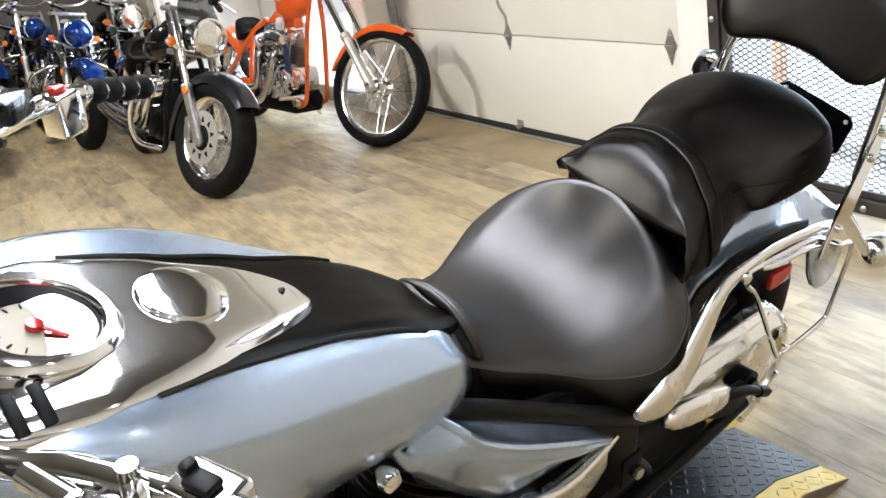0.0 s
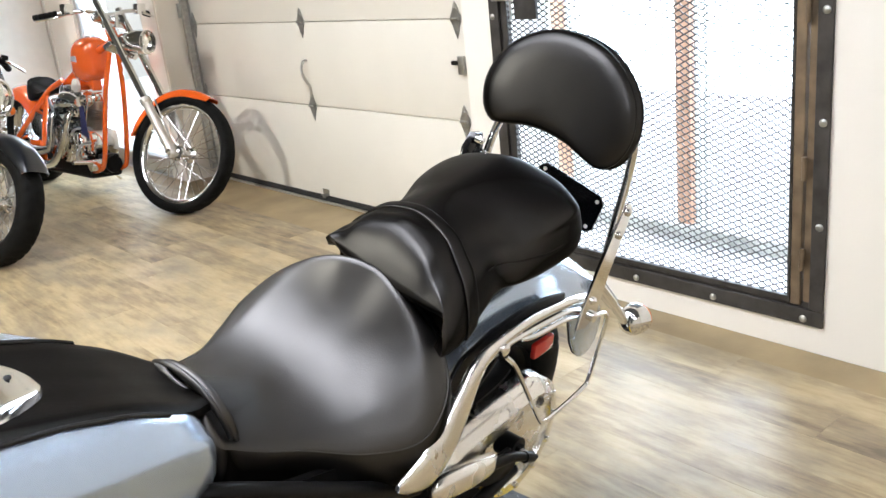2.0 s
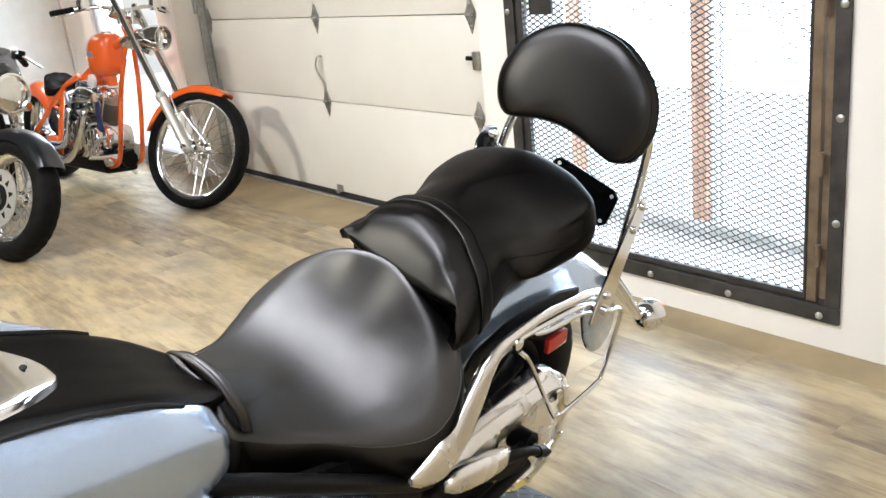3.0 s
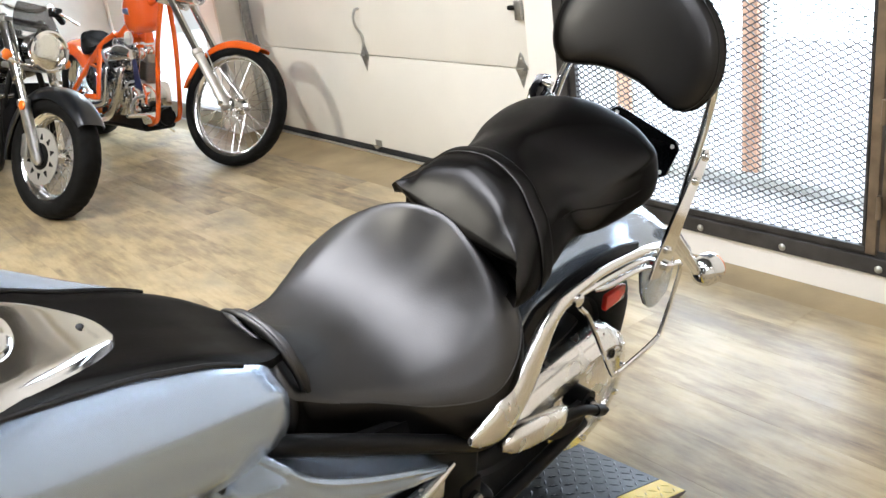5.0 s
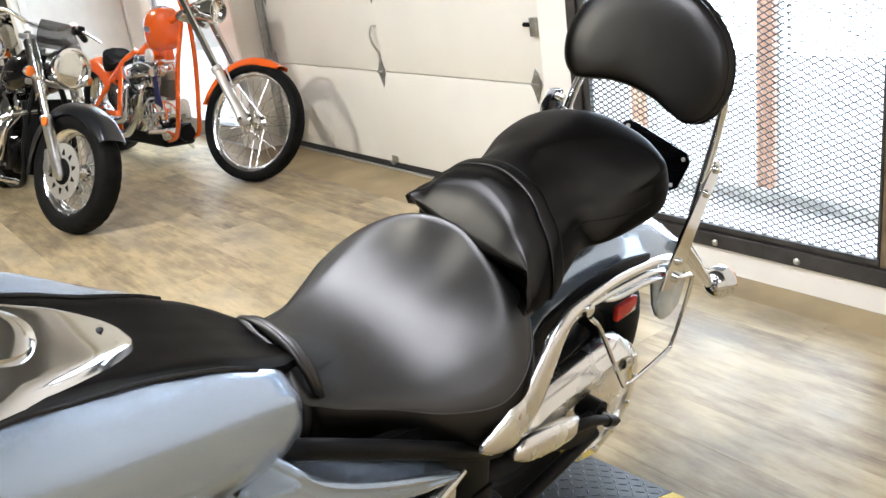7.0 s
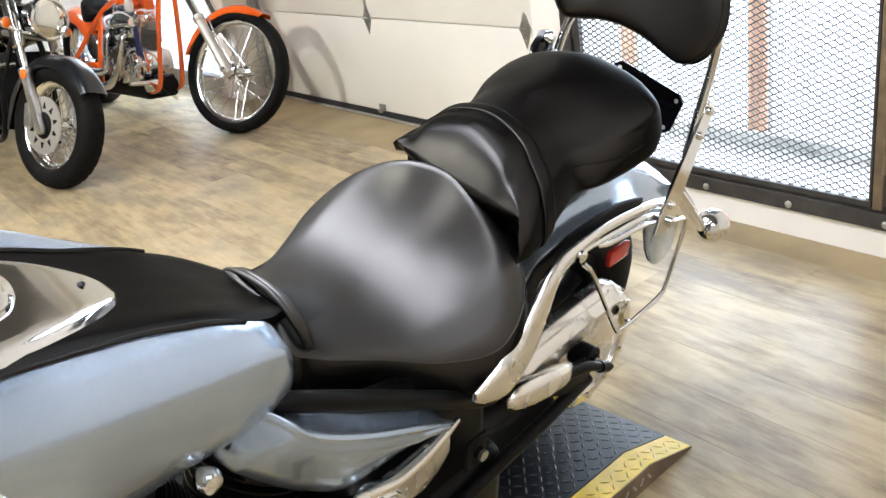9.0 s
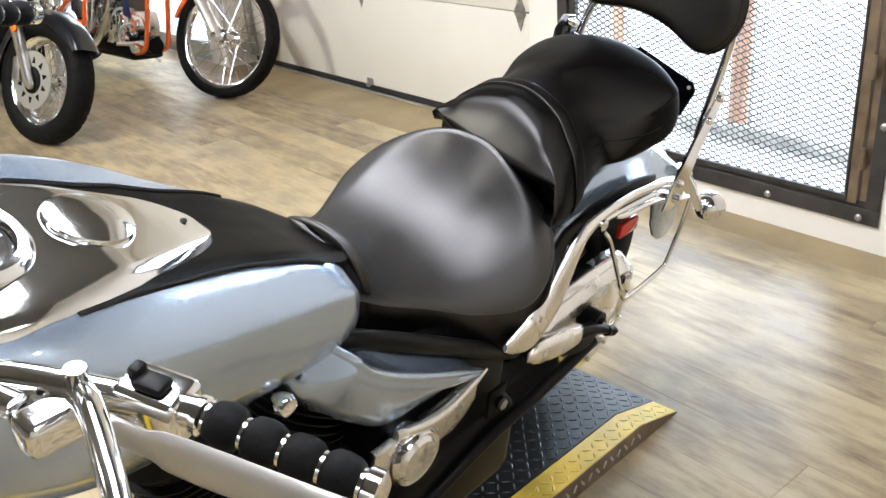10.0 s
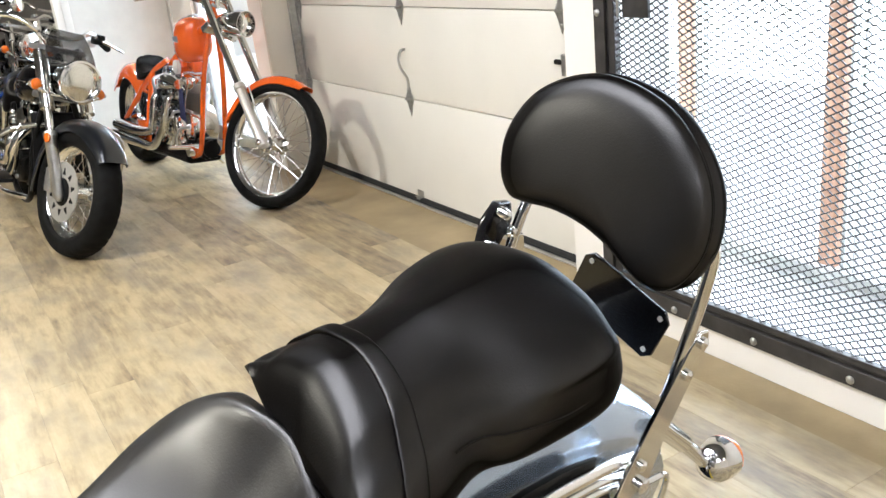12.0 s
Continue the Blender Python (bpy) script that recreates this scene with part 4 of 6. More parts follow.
# passenger seat: a padded saddle behind a crescent-shaped front panel that ends in two horns
PILLION = [(-0.268, 0.110, 0.168, 0.860, 0.837, 0.718), (-0.252, 0.110, 0.167, 0.865, 0.843, 0.717), (-0.229, 0.108, 0.161, 0.865, 0.847, 0.718), (-0.188, 0.100, 0.145, 0.867, 0.851, 0.733), (-0.150, 0.100, 0.133, 0.873, 0.852, 0.746), (-0.112, 0.120, 0.146, 0.881, 0.847, 0.747), (-0.052, 0.145, 0.154, 0.889, 0.857, 0.750), (0.020, 0.148, 0.161, 0.895, 0.870, 0.762), (0.054, 0.122, 0.146, 0.888, 0.870, 0.785), (0.080, 0.086, 0.101, 0.862, 0.840, 0.795), (0.101, 0.046, 0.053, 0.833, 0.823, 0.803)]
BEND, BEND_X = 0.040, 0.15
LIP_Z, HORN = 0.786, 0.142


def saddle(rows, bend, bend_x, front):
    """The cushion, with the crescent panel before its first row if front is set."""
    rings = []
    for x, wt, wb, zc, zr, zb in curve(rows, 5):
        h = zr - zb
        half = [(0.0, zc), (0.40 * wt, zc + (zr - zc) * 0.30 - 0.001), (0.76 * wt, zc + (zr - zc) * 0.75 - 0.006), (wt, zr - 0.022), (wt + (wb - wt) * 0.52, zr - 0.012 - 0.24 * h), (wt + (wb - wt) * 0.85, zr - 0.012 - 0.46 * h), (wb, zb + 0.25 * h), (0.985 * wb, zb + 0.06 * h), (0.90 * wb, zb), (0.5 * wb, zb - 0.002), (0.0, zb - 0.002)]
        ring = curve([(-y, z) for y, z in half] + [(y, z) for y, z in half[-2:0:-1]], 5, closed=True)
        rings.append([Vector((x - bend * (abs(y) / 0.15) ** 2 * max(0.0, 1 - (x - rows[0][0]) / bend_x), y, z)) for y, z in ring])
    for ring in rings:
        for p in ring:
            p.x += 0.15 * p.y * max(0.0, min(1.0, (-0.14 - p.x) / 0.10))
            if front and p.y > 0.05:        # the off side is cut back below the horn
                p.x += 0.075 * max(0.0, min(1.0, (-0.19 - p.x) / 0.08)) * max(0.0, min(1.0, (LIP_Z + 0.012 - p.z) / 0.03))
    if not front:
        return loft(rings)
    ridge, lip = rings[0], []
    for p in ridge:
        u = min(1.0, abs(p.y) / HORN)
        k = max(0.0, min(1.0, (p.z - LIP_Z + 0.022) / 0.03))
        k = k * k * (3 - 2 * k)
        low = Vector((p.x - 0.007, p.y * 0.99, p.z))
        far = u * u if p.y > 0 else 0.0
        lip.append(low.lerp(Vector((-0.319 + 0.010 * u * u + 0.15 * p.y, p.y, min(LIP_Z + 0.018 * far, p.z))), k))
    panel = []
    for f in (0.10, 0.28, 0.48, 0.68, 0.86, 1.0):
        ring = []
        for p, q in zip(ridge, lip):
            v = p.lerp(q, f)
            puff = 0.09 * max(0.0, p.z - LIP_Z) * math.sin(math.pi * f ** 0.7)
            v += Vector((-0.6 * puff, 0, puff))
            ring.append(v)
        panel.append(ring)
    under = [Vector((q.x + 0.004, q.y * 0.985, q.z - 0.012 if q.z > 0.76 else q.z)) for q in lip]
    inner = [Vector((q.x + 0.03, q.y * 0.90, q.z - 0.02 if q.z > 0.76 else q.z + 0.004)) for q in lip]
    return loft([inner, under] + panel[::-1] + rings)


fine = curve(PILLION, 12)
pillion = part("passenger_seat", saddle(PILLION, BEND, BEND_X, True), LEATHER, bike, "raised black leather passenger seat with horned front", smooth=60)
band = []
for x, up in ((-0.226, 0.0), (-0.2245, 0.0038), (-0.214, 0.0048), (-0.204, 0.0042), (-0.2025, 0.0)):
    wt, wb, zc, zr, zb = [float(np.interp(x, [r[0] for r in fine], [r[k] for r in fine])) for k in range(1, 6)]
    band.append((x, wt + up, wb + up, zc + up, zr + up, zb - up))
part("strap", saddle(band, BEND * (1 - (-0.226 + 0.268) / BEND_X), BEND_X - 0.042, False), LEATHER, pillion, "black leather strap across the seat")
for s in (-1, 1):
    part("seam", sweep([(-0.196, s * 0.131, 0.800), (-0.16, s * 0.1275, 0.797), (-0.12, s * 0.141, 0.793), (-0.05, s * 0.1545, 0.790), (0.01, s * 0.158, 0.800)], 0.0013, n=6), LEATHER, pillion)
    if s < 0:
        part("seam", sweep([(-0.242 + s * 0.016, s * 0.122, 0.814), (-0.266 + s * 0.018, s * 0.134, 0.802), (-0.290 + s * 0.020, s * 0.148, 0.785), (-0.302 + s * 0.022, s * 0.160, 0.764)], 0.0013, n=6), LEATHER, pillion)

# backrest
half = [(0.0, 0.115), (0.054, 0.108), (0.099, 0.086), (0.135, 0.054), (0.156, 0.016), (0.163, -0.026), (0.150, -0.068), (0.124, -0.089), (0.095, -0.086), (0.050, -0.073), (0.0, -0.068)]
outline = curve(half + [(-y, z) for y, z in half[-2:0:-1]], 4, closed=True)
layers = [(-0.029, 0.25), (-0.028, 0.55), (-0.025, 0.78), (-0.018, 0.92), (-0.009, 0.985), (-0.003, 0.99), (0.001, 0.968), (0.006, 0.968), (0.009, 1.0), (0.020, 1.0), (0.032, 0.965), (0.040, 0.88), (0.044, 0.5)]
rings = [[(x, p[0] * f, 0.0 + p[1] * f - 0.005 * (1 - f)) for p in outline] for x, f in layers]
pad = part("backrest_pad", loft(rings), LEATHER, bike, "kidney-shaped black leather backrest pad", smooth=60, m=at(0.112, -0.039, 1.001) @ Matrix.Rotation(radians(7), 4, "X") @ Matrix.Rotation(radians(13.5), 4, "Y") @ Matrix.Rotation(radians(-1.8), 4, "Z"))
for s in (-1, 1):
    part("sissy_bar_tube", sweep([(0.145, s * 0.158, 0.72), (0.168, s * 0.158, 0.80), (0.186, s * 0.154 - 0.004, 0.87), (0.186, s * 0.140 - 0.018, 0.93), (0.160, s * 0.110 - 0.032, 0.985)], 0.0085, n=12), CHROME, bike, "chrome backrest upright")
    plate = part("sissy_plate", slab([(0.055, 0.595), (0.085, 0.585), (0.125, 0.605), (0.150, 0.68), (0.205, 0.785), (0.200, 0.808), (0.180, 0.812), (0.165, 0.795), (0.105, 0.70), (0.07, 0.64)], s * 0.168, s * 0.162, 0.0015, 1), CHROME, bike, "chrome side plate of the backrest")
    for x, z in ((0.188, 0.795), (0.165, 0.755), (0.10, 0.64)):
        part("bolt", lathe([(0.008, 0), (0.008, 0.004), (0.004, 0.007)], 12), CHROME, plate, m=at(x, s * 0.168, z) @ (TURN_Y if s > 0 else Matrix.Rotation(radians(90), 4, "X")))
latch_plate = part("dock_bracket", slab([(0.115, 0.80), (0.150, 0.79), (0.180, 0.835), (0.175, 0.865), (0.150, 0.870), (0.125, 0.845)], 0.168, 0.186, 0.004, 2), BLACK_PAINT, bike, "black docking bracket with chrome knobs")
for x, y, z in ((0.128, 0.166, 0.812), (0.166, 0.166, 0.825), (0.150, 0.166, 0.858)):
    part("knob", lathe([(0.009, 0), (0.010, 0.008), (0.007, 0.016), (0.001, 0.018)], 14), CHROME, latch_plate, m=at(x, y, z) @ Matrix.Rotation(radians(90), 4, "X"))
PM = at(0.196, -0.028, 0.780) @ Matrix.Rotation(radians(15), 4, "X") @ Matrix.Rotation(radians(6), 4, "Y")
rack = part("rack_plate", slab([(-0.078, -0.028), (-0.066, -0.041), (0.066, -0.041), (0.078, -0.028), (0.078, 0.028), (0.066, 0.041), (-0.066, 0.041), (-0.078, 0.028)], -0.0025, 0.0025, 0.001, 1), BLACK_PAINT, bike, "black steel rack plate", m=PM @ Matrix.Rotation(radians(90), 4, "Z"))
for y in (-0.064, 0.064):
    for z in (-0.028, 0.028):
        part("plate_hole", lathe([(0.004, -0.0035), (0.004, 0.0035)], 14), WHITE_PLASTIC, rack, m=PM @ at(0, y, z) @ TURN_X)

# rear fender, struts, lights
part("rear_fender", fender_path([(-0.33, 0.60), (-0.30, 0.655), (-0.24, 0.698), (-0.12, 0.722), (0.04, 0.718), (0.13, 0.694), (0.20, 0.655), (0.245, 0.615)], 0.122, 0.115), BLUE, bike, "light blue rear fender")
part("inner_fender", fender(-0.09, 0.32, 0.350, 0.10, 160, 50, skirt=0.05), BLACK_METAL, bike)
for s in (-1, 1):
    pts = [(-0.458, s * 0.185, 0.556), (-0.430, s * 0.185, 0.552), (-0.390, s * 0.185, 0.556), (-0.342, s * 0.180, 0.579), (-0.303, s * 0.175, 0.620), (-0.270, s * 0.170, 0.655), (-0.229, s * 0.165, 0.673), (-0.162, s * 0.160, 0.677), (-0.072, s * 0.155, 0.673), (0.044, s * 0.152, 0.655), (0.118, s * 0.150, 0.635)]
    strut = part("fender_strut", sweep(pts, [0.007, 0.023, 0.037, 0.033, 0.026, 0.019, 0.014, 0.010, 0.009, 0.009, 0.008], [0.004, 0.010, 0.015, 0.015, 0.013, 0.012, 0.010, 0.008, 0.008, 0.008, 0.006], 14), POLISHED, bike, "sweeping chrome fender strut", smooth=60)
    for dz, x0 in ((-0.020, -0.19), (-0.036, -0.13)):
        part("strut_rib", sweep([(x0, s * 0.160, 0.676 + dz * 0.6), (-0.072, s * 0.156, 0.672 + dz), (0.03, s * 0.153, 0.658 + dz), (0.11, s * 0.151, 0.632 + dz)], [0.005, 0.006, 0.006, 0.004], 0.006, 10), CHROME, strut)
    # Black plate put in for the shaded gap between fender and strut.
    part("strut_shadow_plate", slab([(-0.300, 0.645), (-0.272, 0.674), (-0.194, 0.691), (-0.10, 0.696), (-0.031, 0.692), (0.03, 0.677), (0.03, 0.645), (-0.10, 0.662), (-0.20, 0.652), (-0.28, 0.60)], s * 0.140, s * 0.148, 0.002, 1), BLACK_METAL, strut, "black plate for the shaded gap above the strut")
    hoop = part("bag_support", sweep([(-0.185, s * 0.172, 0.652), (-0.15, s * 0.174, 0.61), (-0.045, s * 0.168, 0.448), (-0.02, s * 0.166, 0.428), (0.01, s * 0.166, 0.424), (0.115, s * 0.166, 0.432), (0.140, s * 0.166, 0.452), (0.172, s * 0.166, 0.555), (0.165, s * 0.166, 0.585), (0.12, s * 0.168, 0.60)], 0.0045, n=8), CHROME, bike, "thin chrome saddlebag support hoop")
    for x, z in ((-0.19, 0.667), (0.105, 0.605)):
        part("post", lathe([(0.008, -0.03), (0.008, -0.006), (0.011, -0.005), (0.011, 0.010), (0.006, 0.013)], 16), CHROME, hoop, m=at(x, s * 0.165, z) @ (TURN_Y if s > 0 else Matrix.Rotation(radians(90), 4, "X")))
    part("reflector", block(0.0, 0.065, s * 0.112 - 0.006, s * 0.112 + 0.006, 0.530, 0.562, 0.004), RED, bike, "red side reflector")
    SM = at(0.385, s * 0.130, 0.461)
    sig = part("turn_signal", lathe([(0.006, -0.034), (0.020, -0.030), (0.031, -0.015), (0.035, 0.006), (0.035, 0.018)], 24), CHROME, bike, "chrome bullet turn signal with an amber lens", m=SM @ TURN_X)
    part("lens", lathe([(0.0335, 0.018), (0.034, 0.022), (0.028, 0.032), (0.012, 0.037), (0.001, 0.038)], 24), AMBER, sig, m=SM @ TURN_X)
    part("stalk", merge(rod((0.215, s * 0.115, 0.612), (0.290, s * 0.115, 0.540), 0.015, 14), rod((0.285, s * 0.115, 0.545), (0.365, s * 0.122, 0.462), 0.0115, 14)), CHROME, sig)
part("mud_flap", slab(curve([(0.10, 0.590), (0.16, 0.600), (0.212, 0.575), (0.230, 0.520), (0.215, 0.482), (0.185, 0.464), (0.140, 0.484)], 3, closed=True), -0.128, -0.116, 0.004), BLUE, bike, "light blue rounded flap below the strut")
part("number_plate_bracket", slab([(-0.07, -0.05), (0.07, -0.05), (0.07, 0.05), (-0.07, 0.05)], -0.002, 0.002, 0.001, 1), BLACK_METAL, bike, m=at(0.30, 0, 0.52) @ Matrix.Rotation(radians(90), 4, "Z") @ Matrix.Rotation(radians(-15), 4, "X"))

# shaft drive and running gear
rings = []
for x, top, low in ((-0.290, 0.470, 0.440), (-0.270, 0.490, 0.424), (-0.230, 0.500, 0.420), (-0.120, 0.505, 0.428), (-0.020, 0.506, 0.437), (0.010, 0.500, 0.438), (0.028, 0.484, 0.440), (0.034, 0.466, 0.446)):
    rings.append([(x, -0.100, top), (x, -0.118, top), (x, -0.124, top - 0.002), (x, -0.1445, top - 0.026), (x, -0.147, top - 0.031), (x, -0.137, low + 0.004), (x, -0.132, low), (x, -0.100, low)])
drive = part("shaft_housing", loft(rings), POLISHED, bike, "chrome shaft drive housing with a sloping upper face", smooth=32)
part("housing_ridge", sweep([(-0.26, -0.1335, 0.487), (-0.12, -0.1335, 0.493), (-0.03, -0.1325, 0.494), (-0.015, -0.130, 0.497)], 0.0018, n=6), POLISHED, drive)
part("housing_cap", lathe([(0.022, -0.02), (0.025, 0.0), (0.020, 0.012), (0.001, 0.016)], 20), CHROME, drive, m=at(0.030, -0.122, 0.444) @ TURN_X)
part("drive_cover", lathe([(0.124, -0.03), (0.134, -0.012), (0.134, 0.0), (0.130, 0.004), (0.110, 0.004), (0.105, -0.008), (0.096, -0.008), (0.090, 0.004), (0.06, 0.012), (0.04, 0.020), (0.001, 0.022)], 56), POLISHED, drive, "round polished final drive cover with a bolted rim", m=at(0.034, -0.084, 0.312) @ Matrix.Rotation(radians(90), 4, "X"), smooth=40)
for a in range(0, 360, 30):
    part("cover_bolt", lathe([(0.0065, 0), (0.0065, 0.006), (0.001, 0.008)], 8), CHROME, drive, m=at(0.034 + 0.120 * math.cos(radians(a)), -0.088, 0.312 + 0.120 * math.sin(radians(a))) @ Matrix.Rotation(radians(90), 4, "X"))
damper = part("damper_mount", merge(rod((-0.075, -0.11, 0.382), (-0.075, -0.150, 0.382), 0.024, 18), rod((-0.075, -0.15, 0.382), (-0.075, -0.158, 0.382), 0.013, 6)), BLACK_METAL, bike)
part("nut", rod((-0.075, -0.157, 0.382), (-0.075, -0.170, 0.382), 0.008, 6), STEEL, damper)
part("lower_cover", sweep([(-0.338, -0.150, 0.446), (-0.322, -0.156, 0.450), (-0.27, -0.160, 0.440), (-0.20, -0.158, 0.422), (-0.165, -0.152, 0.410)], [0.008, 0.022, 0.027, 0.024, 0.018], [0.010, 0.016, 0.018, 0.018, 0.014], 18), POLISHED, bike, "chrome swingarm pivot cover", smooth=60)
part("cover_screw", lathe([(0.005, 0), (0.005, 0.003), (0.001, 0.004)], 10), STEEL, bike, m=at(-0.285, -0.172, 0.445) @ Matrix.Rotation(radians(90), 4, "X"))
part("passenger_peg", merge(sweep([(-0.19, -0.16, 0.418), (-0.12, -0.168, 0.402), (-0.075, -0.172, 0.378)], [0.012, 0.010, 0.008], n=12), rod((-0.085, -0.172, 0.383), (-0.060, -0.173, 0.370), 0.011, 12), rod((-0.062, -0.173, 0.371), (-0.045, -0.174, 0.362), 0.005, 8)), BLACK_METAL, bike, "black passenger peg")
part("peg_bracket", slab([(-0.20, 0.405), (-0.10, 0.40), (-0.06, 0.36), (-0.10, 0.33), (-0.16, 0.35), (-0.22, 0.38)], -0.150, -0.140, 0.004), BLACK_METAL, bike)
for s in (-1, 1):
    part("lower_rail", sweep([(-0.92, s * 0.12, 0.18), (-0.62, s * 0.14, 0.24), (-0.42, s * 0.15, 0.305), (-0.24, s * 0.15, 0.325), (-0.07, s * 0.14, 0.33)], 0.013, n=10), BLACK_METAL, bike, "black lower frame tube")
    part("seat_rail", sweep([(-0.76, s * 0.120, 0.700), (-0.72, s * 0.140, 0.692), (-0.60, s * 0.150, 0.622), (-0.42, s * 0.150, 0.508), (-0.36, s * 0.14, 0.47)], 0.014, n=12), BLACK_METAL, bike, "black frame tube below the seat")
    part("under_seat_panel", slab([(-0.83, 0.70), (-0.72, 0.65), (-0.42, 0.56), (-0.33, 0.55), (-0.30, 0.45), (-0.42, 0.40), (-0.60, 0.44), (-0.80, 0.60)], s * 0.105, s * 0.118, 0.004), BLACK_METAL, bike)
part("battery_box", block(-0.66, -0.34, -0.12, 0.12, 0.27, 0.57, 0.02), BLACK_METAL, bike)
part("gearbox", block(-0.62, -0.30, -0.14, 0.12, 0.14, 0.33, 0.035, 3), BLACK_METAL, bike, "black gearbox")
part("crankcase", lathe([(0.10, -0.14), (0.15, -0.12), (0.165, -0.05), (0.165, 0.05), (0.15, 0.12), (0.10, 0.14)], 32), BLACK_METAL, bike, m=at(-0.80, 0, 0.30) @ TURN_Y)
cylinder_fins((-0.76, 0, 0.40), (0.40, 0, 0.92), 0.19, 0.085, BLACK_METAL, bike)
cylinder_fins((-0.86, 0, 0.40), (-0.40, 0, 0.92), 0.19, 0.085, BLACK_METAL, bike)
part("frame_bracket", merge(block(-0.425, -0.378, -0.150, -0.142, 0.355, 0.415, 0.003), rod((-0.40, -0.145, 0.385), (-0.40, -0.158, 0.385), 0.012, 6)), BLACK_METAL, bike)
part("frame_bolt", lathe([(0.011, 0), (0.011, 0.006), (0.004, 0.008)], 6), STEEL, bike, m=at(-0.40, -0.158, 0.385) @ Matrix.Rotation(radians(90), 4, "X"))

# side covers
COVER_TOP = [(-0.770, 0.715), (-0.735, 0.690), (-0.700, 0.662), (-0.645, 0.620), (-0.565, 0.566), (-0.472, 0.507)]
COVER_RIDGE = [(-0.788, 0.716), (-0.760, 0.694), (-0.729, 0.659), (-0.677, 0.619), (-0.598, 0.572), (-0.480, 0.512)]
COVER_LOW = [(-0.830, 0.680), (-0.825, 0.645), (-0.790, 0.598), (-0.720, 0.525), (-0.640, 0.478), (-0.462, 0.480)]
up = Vector((0.5, 0.86))
for s in (-1, 1):
    rings = []
    for a, b, c in zip(curve(COVER_TOP, 8), curve(COVER_RIDGE, 8), curve(COVER_LOW, 8)):
        a, b, c = Vector(a), Vector(b), Vector(c)
        k = min(1.0, (c - b).length / 0.07)
        tuck = 0.70 + 0.30 * min(1.0, len(rings) / 9)
        n = up * k
        prof = [(a, 0.098), (a.lerp(b, 0.4) - n * 0.002, 0.122), (a.lerp(b, 0.8) - n * 0.001, 0.148), (b + n * 0.004, 0.157), (b + n * 0.003, 0.163), (b - n * 0.002, 0.1665), (b - n * 0.008, 0.1635), (b - n * 0.011, 0.163), (b - n * 0.015, 0.166), (b - n * 0.024, 0.1645), (b.lerp(c, 0.5), 0.150), (b.lerp(c, 0.75), 0.139), (b.lerp(c, 0.94), 0.127), (c, 0.118), (c, 0.104), (b - n * 0.02, 0.098), (a - n * 0.015, 0.092)]
        rings.append([(p.x, s * y * tuck, p.y) for p, y in prof])
    side = part("side_cover", loft(rings), BLUE, bike, "light blue side cover with a moulded ridge", smooth=50)
    part("cover_trim", sweep([(-0.452, s * 0.150, 0.489), (-0.50, s * 0.156, 0.482), (-0.55, s * 0.157, 0.472), (-0.60, s * 0.155, 0.470), (-0.66, s * 0.150, 0.482)], [0.005, 0.009, 0.010, 0.010, 0.008], [0.005, 0.008, 0.010, 0.010, 0.006], 12), POLISHED, bike, "chrome trim below the side cover")
    part("engine_case", slab([(-0.70, 0.468), (-0.60, 0.463), (-0.475, 0.476), (-0.463, 0.465), (-0.463, 0.431), (-0.485, 0.409), (-0.52, 0.390), (-0.585, 0.400), (-0.70, 0.40)], s * 0.132, s * 0.148, 0.005, 2), POLISHED, bike, "polished engine case below the side cover")
    part("case_cover", lathe([(0.050, -0.03), (0.052, 0.008), (0.047, 0.016), (0.040, 0.013), (0.034, 0.020), (0.001, 0.024)], 36), CHROME, bike, "round chrome engine cover", m=at(-0.622, s * 0.150, 0.418) @ (TURN_Y if s > 0 else Matrix.Rotation(radians(90), 4, "X")))
    part("cylinder_cap", lathe([(0.010, -0.01), (0.015, 0), (0.016, 0.008), (0.012, 0.016), (0.005, 0.019), (0.001, 0.020)], 20), CHROME, bike, "small chrome cap", m=at(-0.862, s * 0.136, 0.670) @ (TURN_Y if s > 0 else Matrix.Rotation(radians(90), 4, "X")))
part("exhaust", sweep([(-0.80, 0.10, 0.45), (-0.74, 0.17, 0.36), (-0.60, 0.19, 0.25), (-0.2, 0.20, 0.24), (0.35, 0.22, 0.30)], [0.022, 0.024, 0.026, 0.045, 0.045], n=16), CHROME, bike, "chrome exhaust pipe")
part("sidestand", merge(rod((-0.72, -0.13, 0.17), (-0.62, -0.30, -0.005 + 0.066), 0.011)), BLACK_METAL, bike, "black side stand")
part("shock", merge(sweep([(-0.13, 0.13, 0.40), (-0.22, 0.13, 0.62)], 0.025, n=14)), CHROME, bike)

# front end
for s in (-1, 1):
    leg = part("fork_leg", rod((-1.655, s * 0.105, 0.30), (-1.27, s * 0.105, 0.96), 0.021, 16), CHROME, bike, "chrome fork leg")
    part("fork_slider", rod((-1.665, s * 0.105, 0.285), (-1.50, s * 0.105, 0.57), 0.029, 16), CAST, leg)
part("front_fender", fender(-1.655, 0.323, 0.365, 0.09, 165, 10, skirt=0.08), BLUE, bike, "light blue front fender")
head = part("headlight", lathe([(0.02, 0.10), (0.07, 0.07), (0.092, 0.02), (0.098, -0.04), (0.094, -0.05)], 32), CHROME, bike, m=at(-1.43, 0, 0.86) @ TURN_X)
lamp_glass(head, at(-1.43, 0, 0.86) @ TURN_X, 0.09, -0.05)
part("fork_clamp", block(-1.36, -1.24, -0.13, 0.13, 0.91, 0.945, 0.01), CHROME, bike)
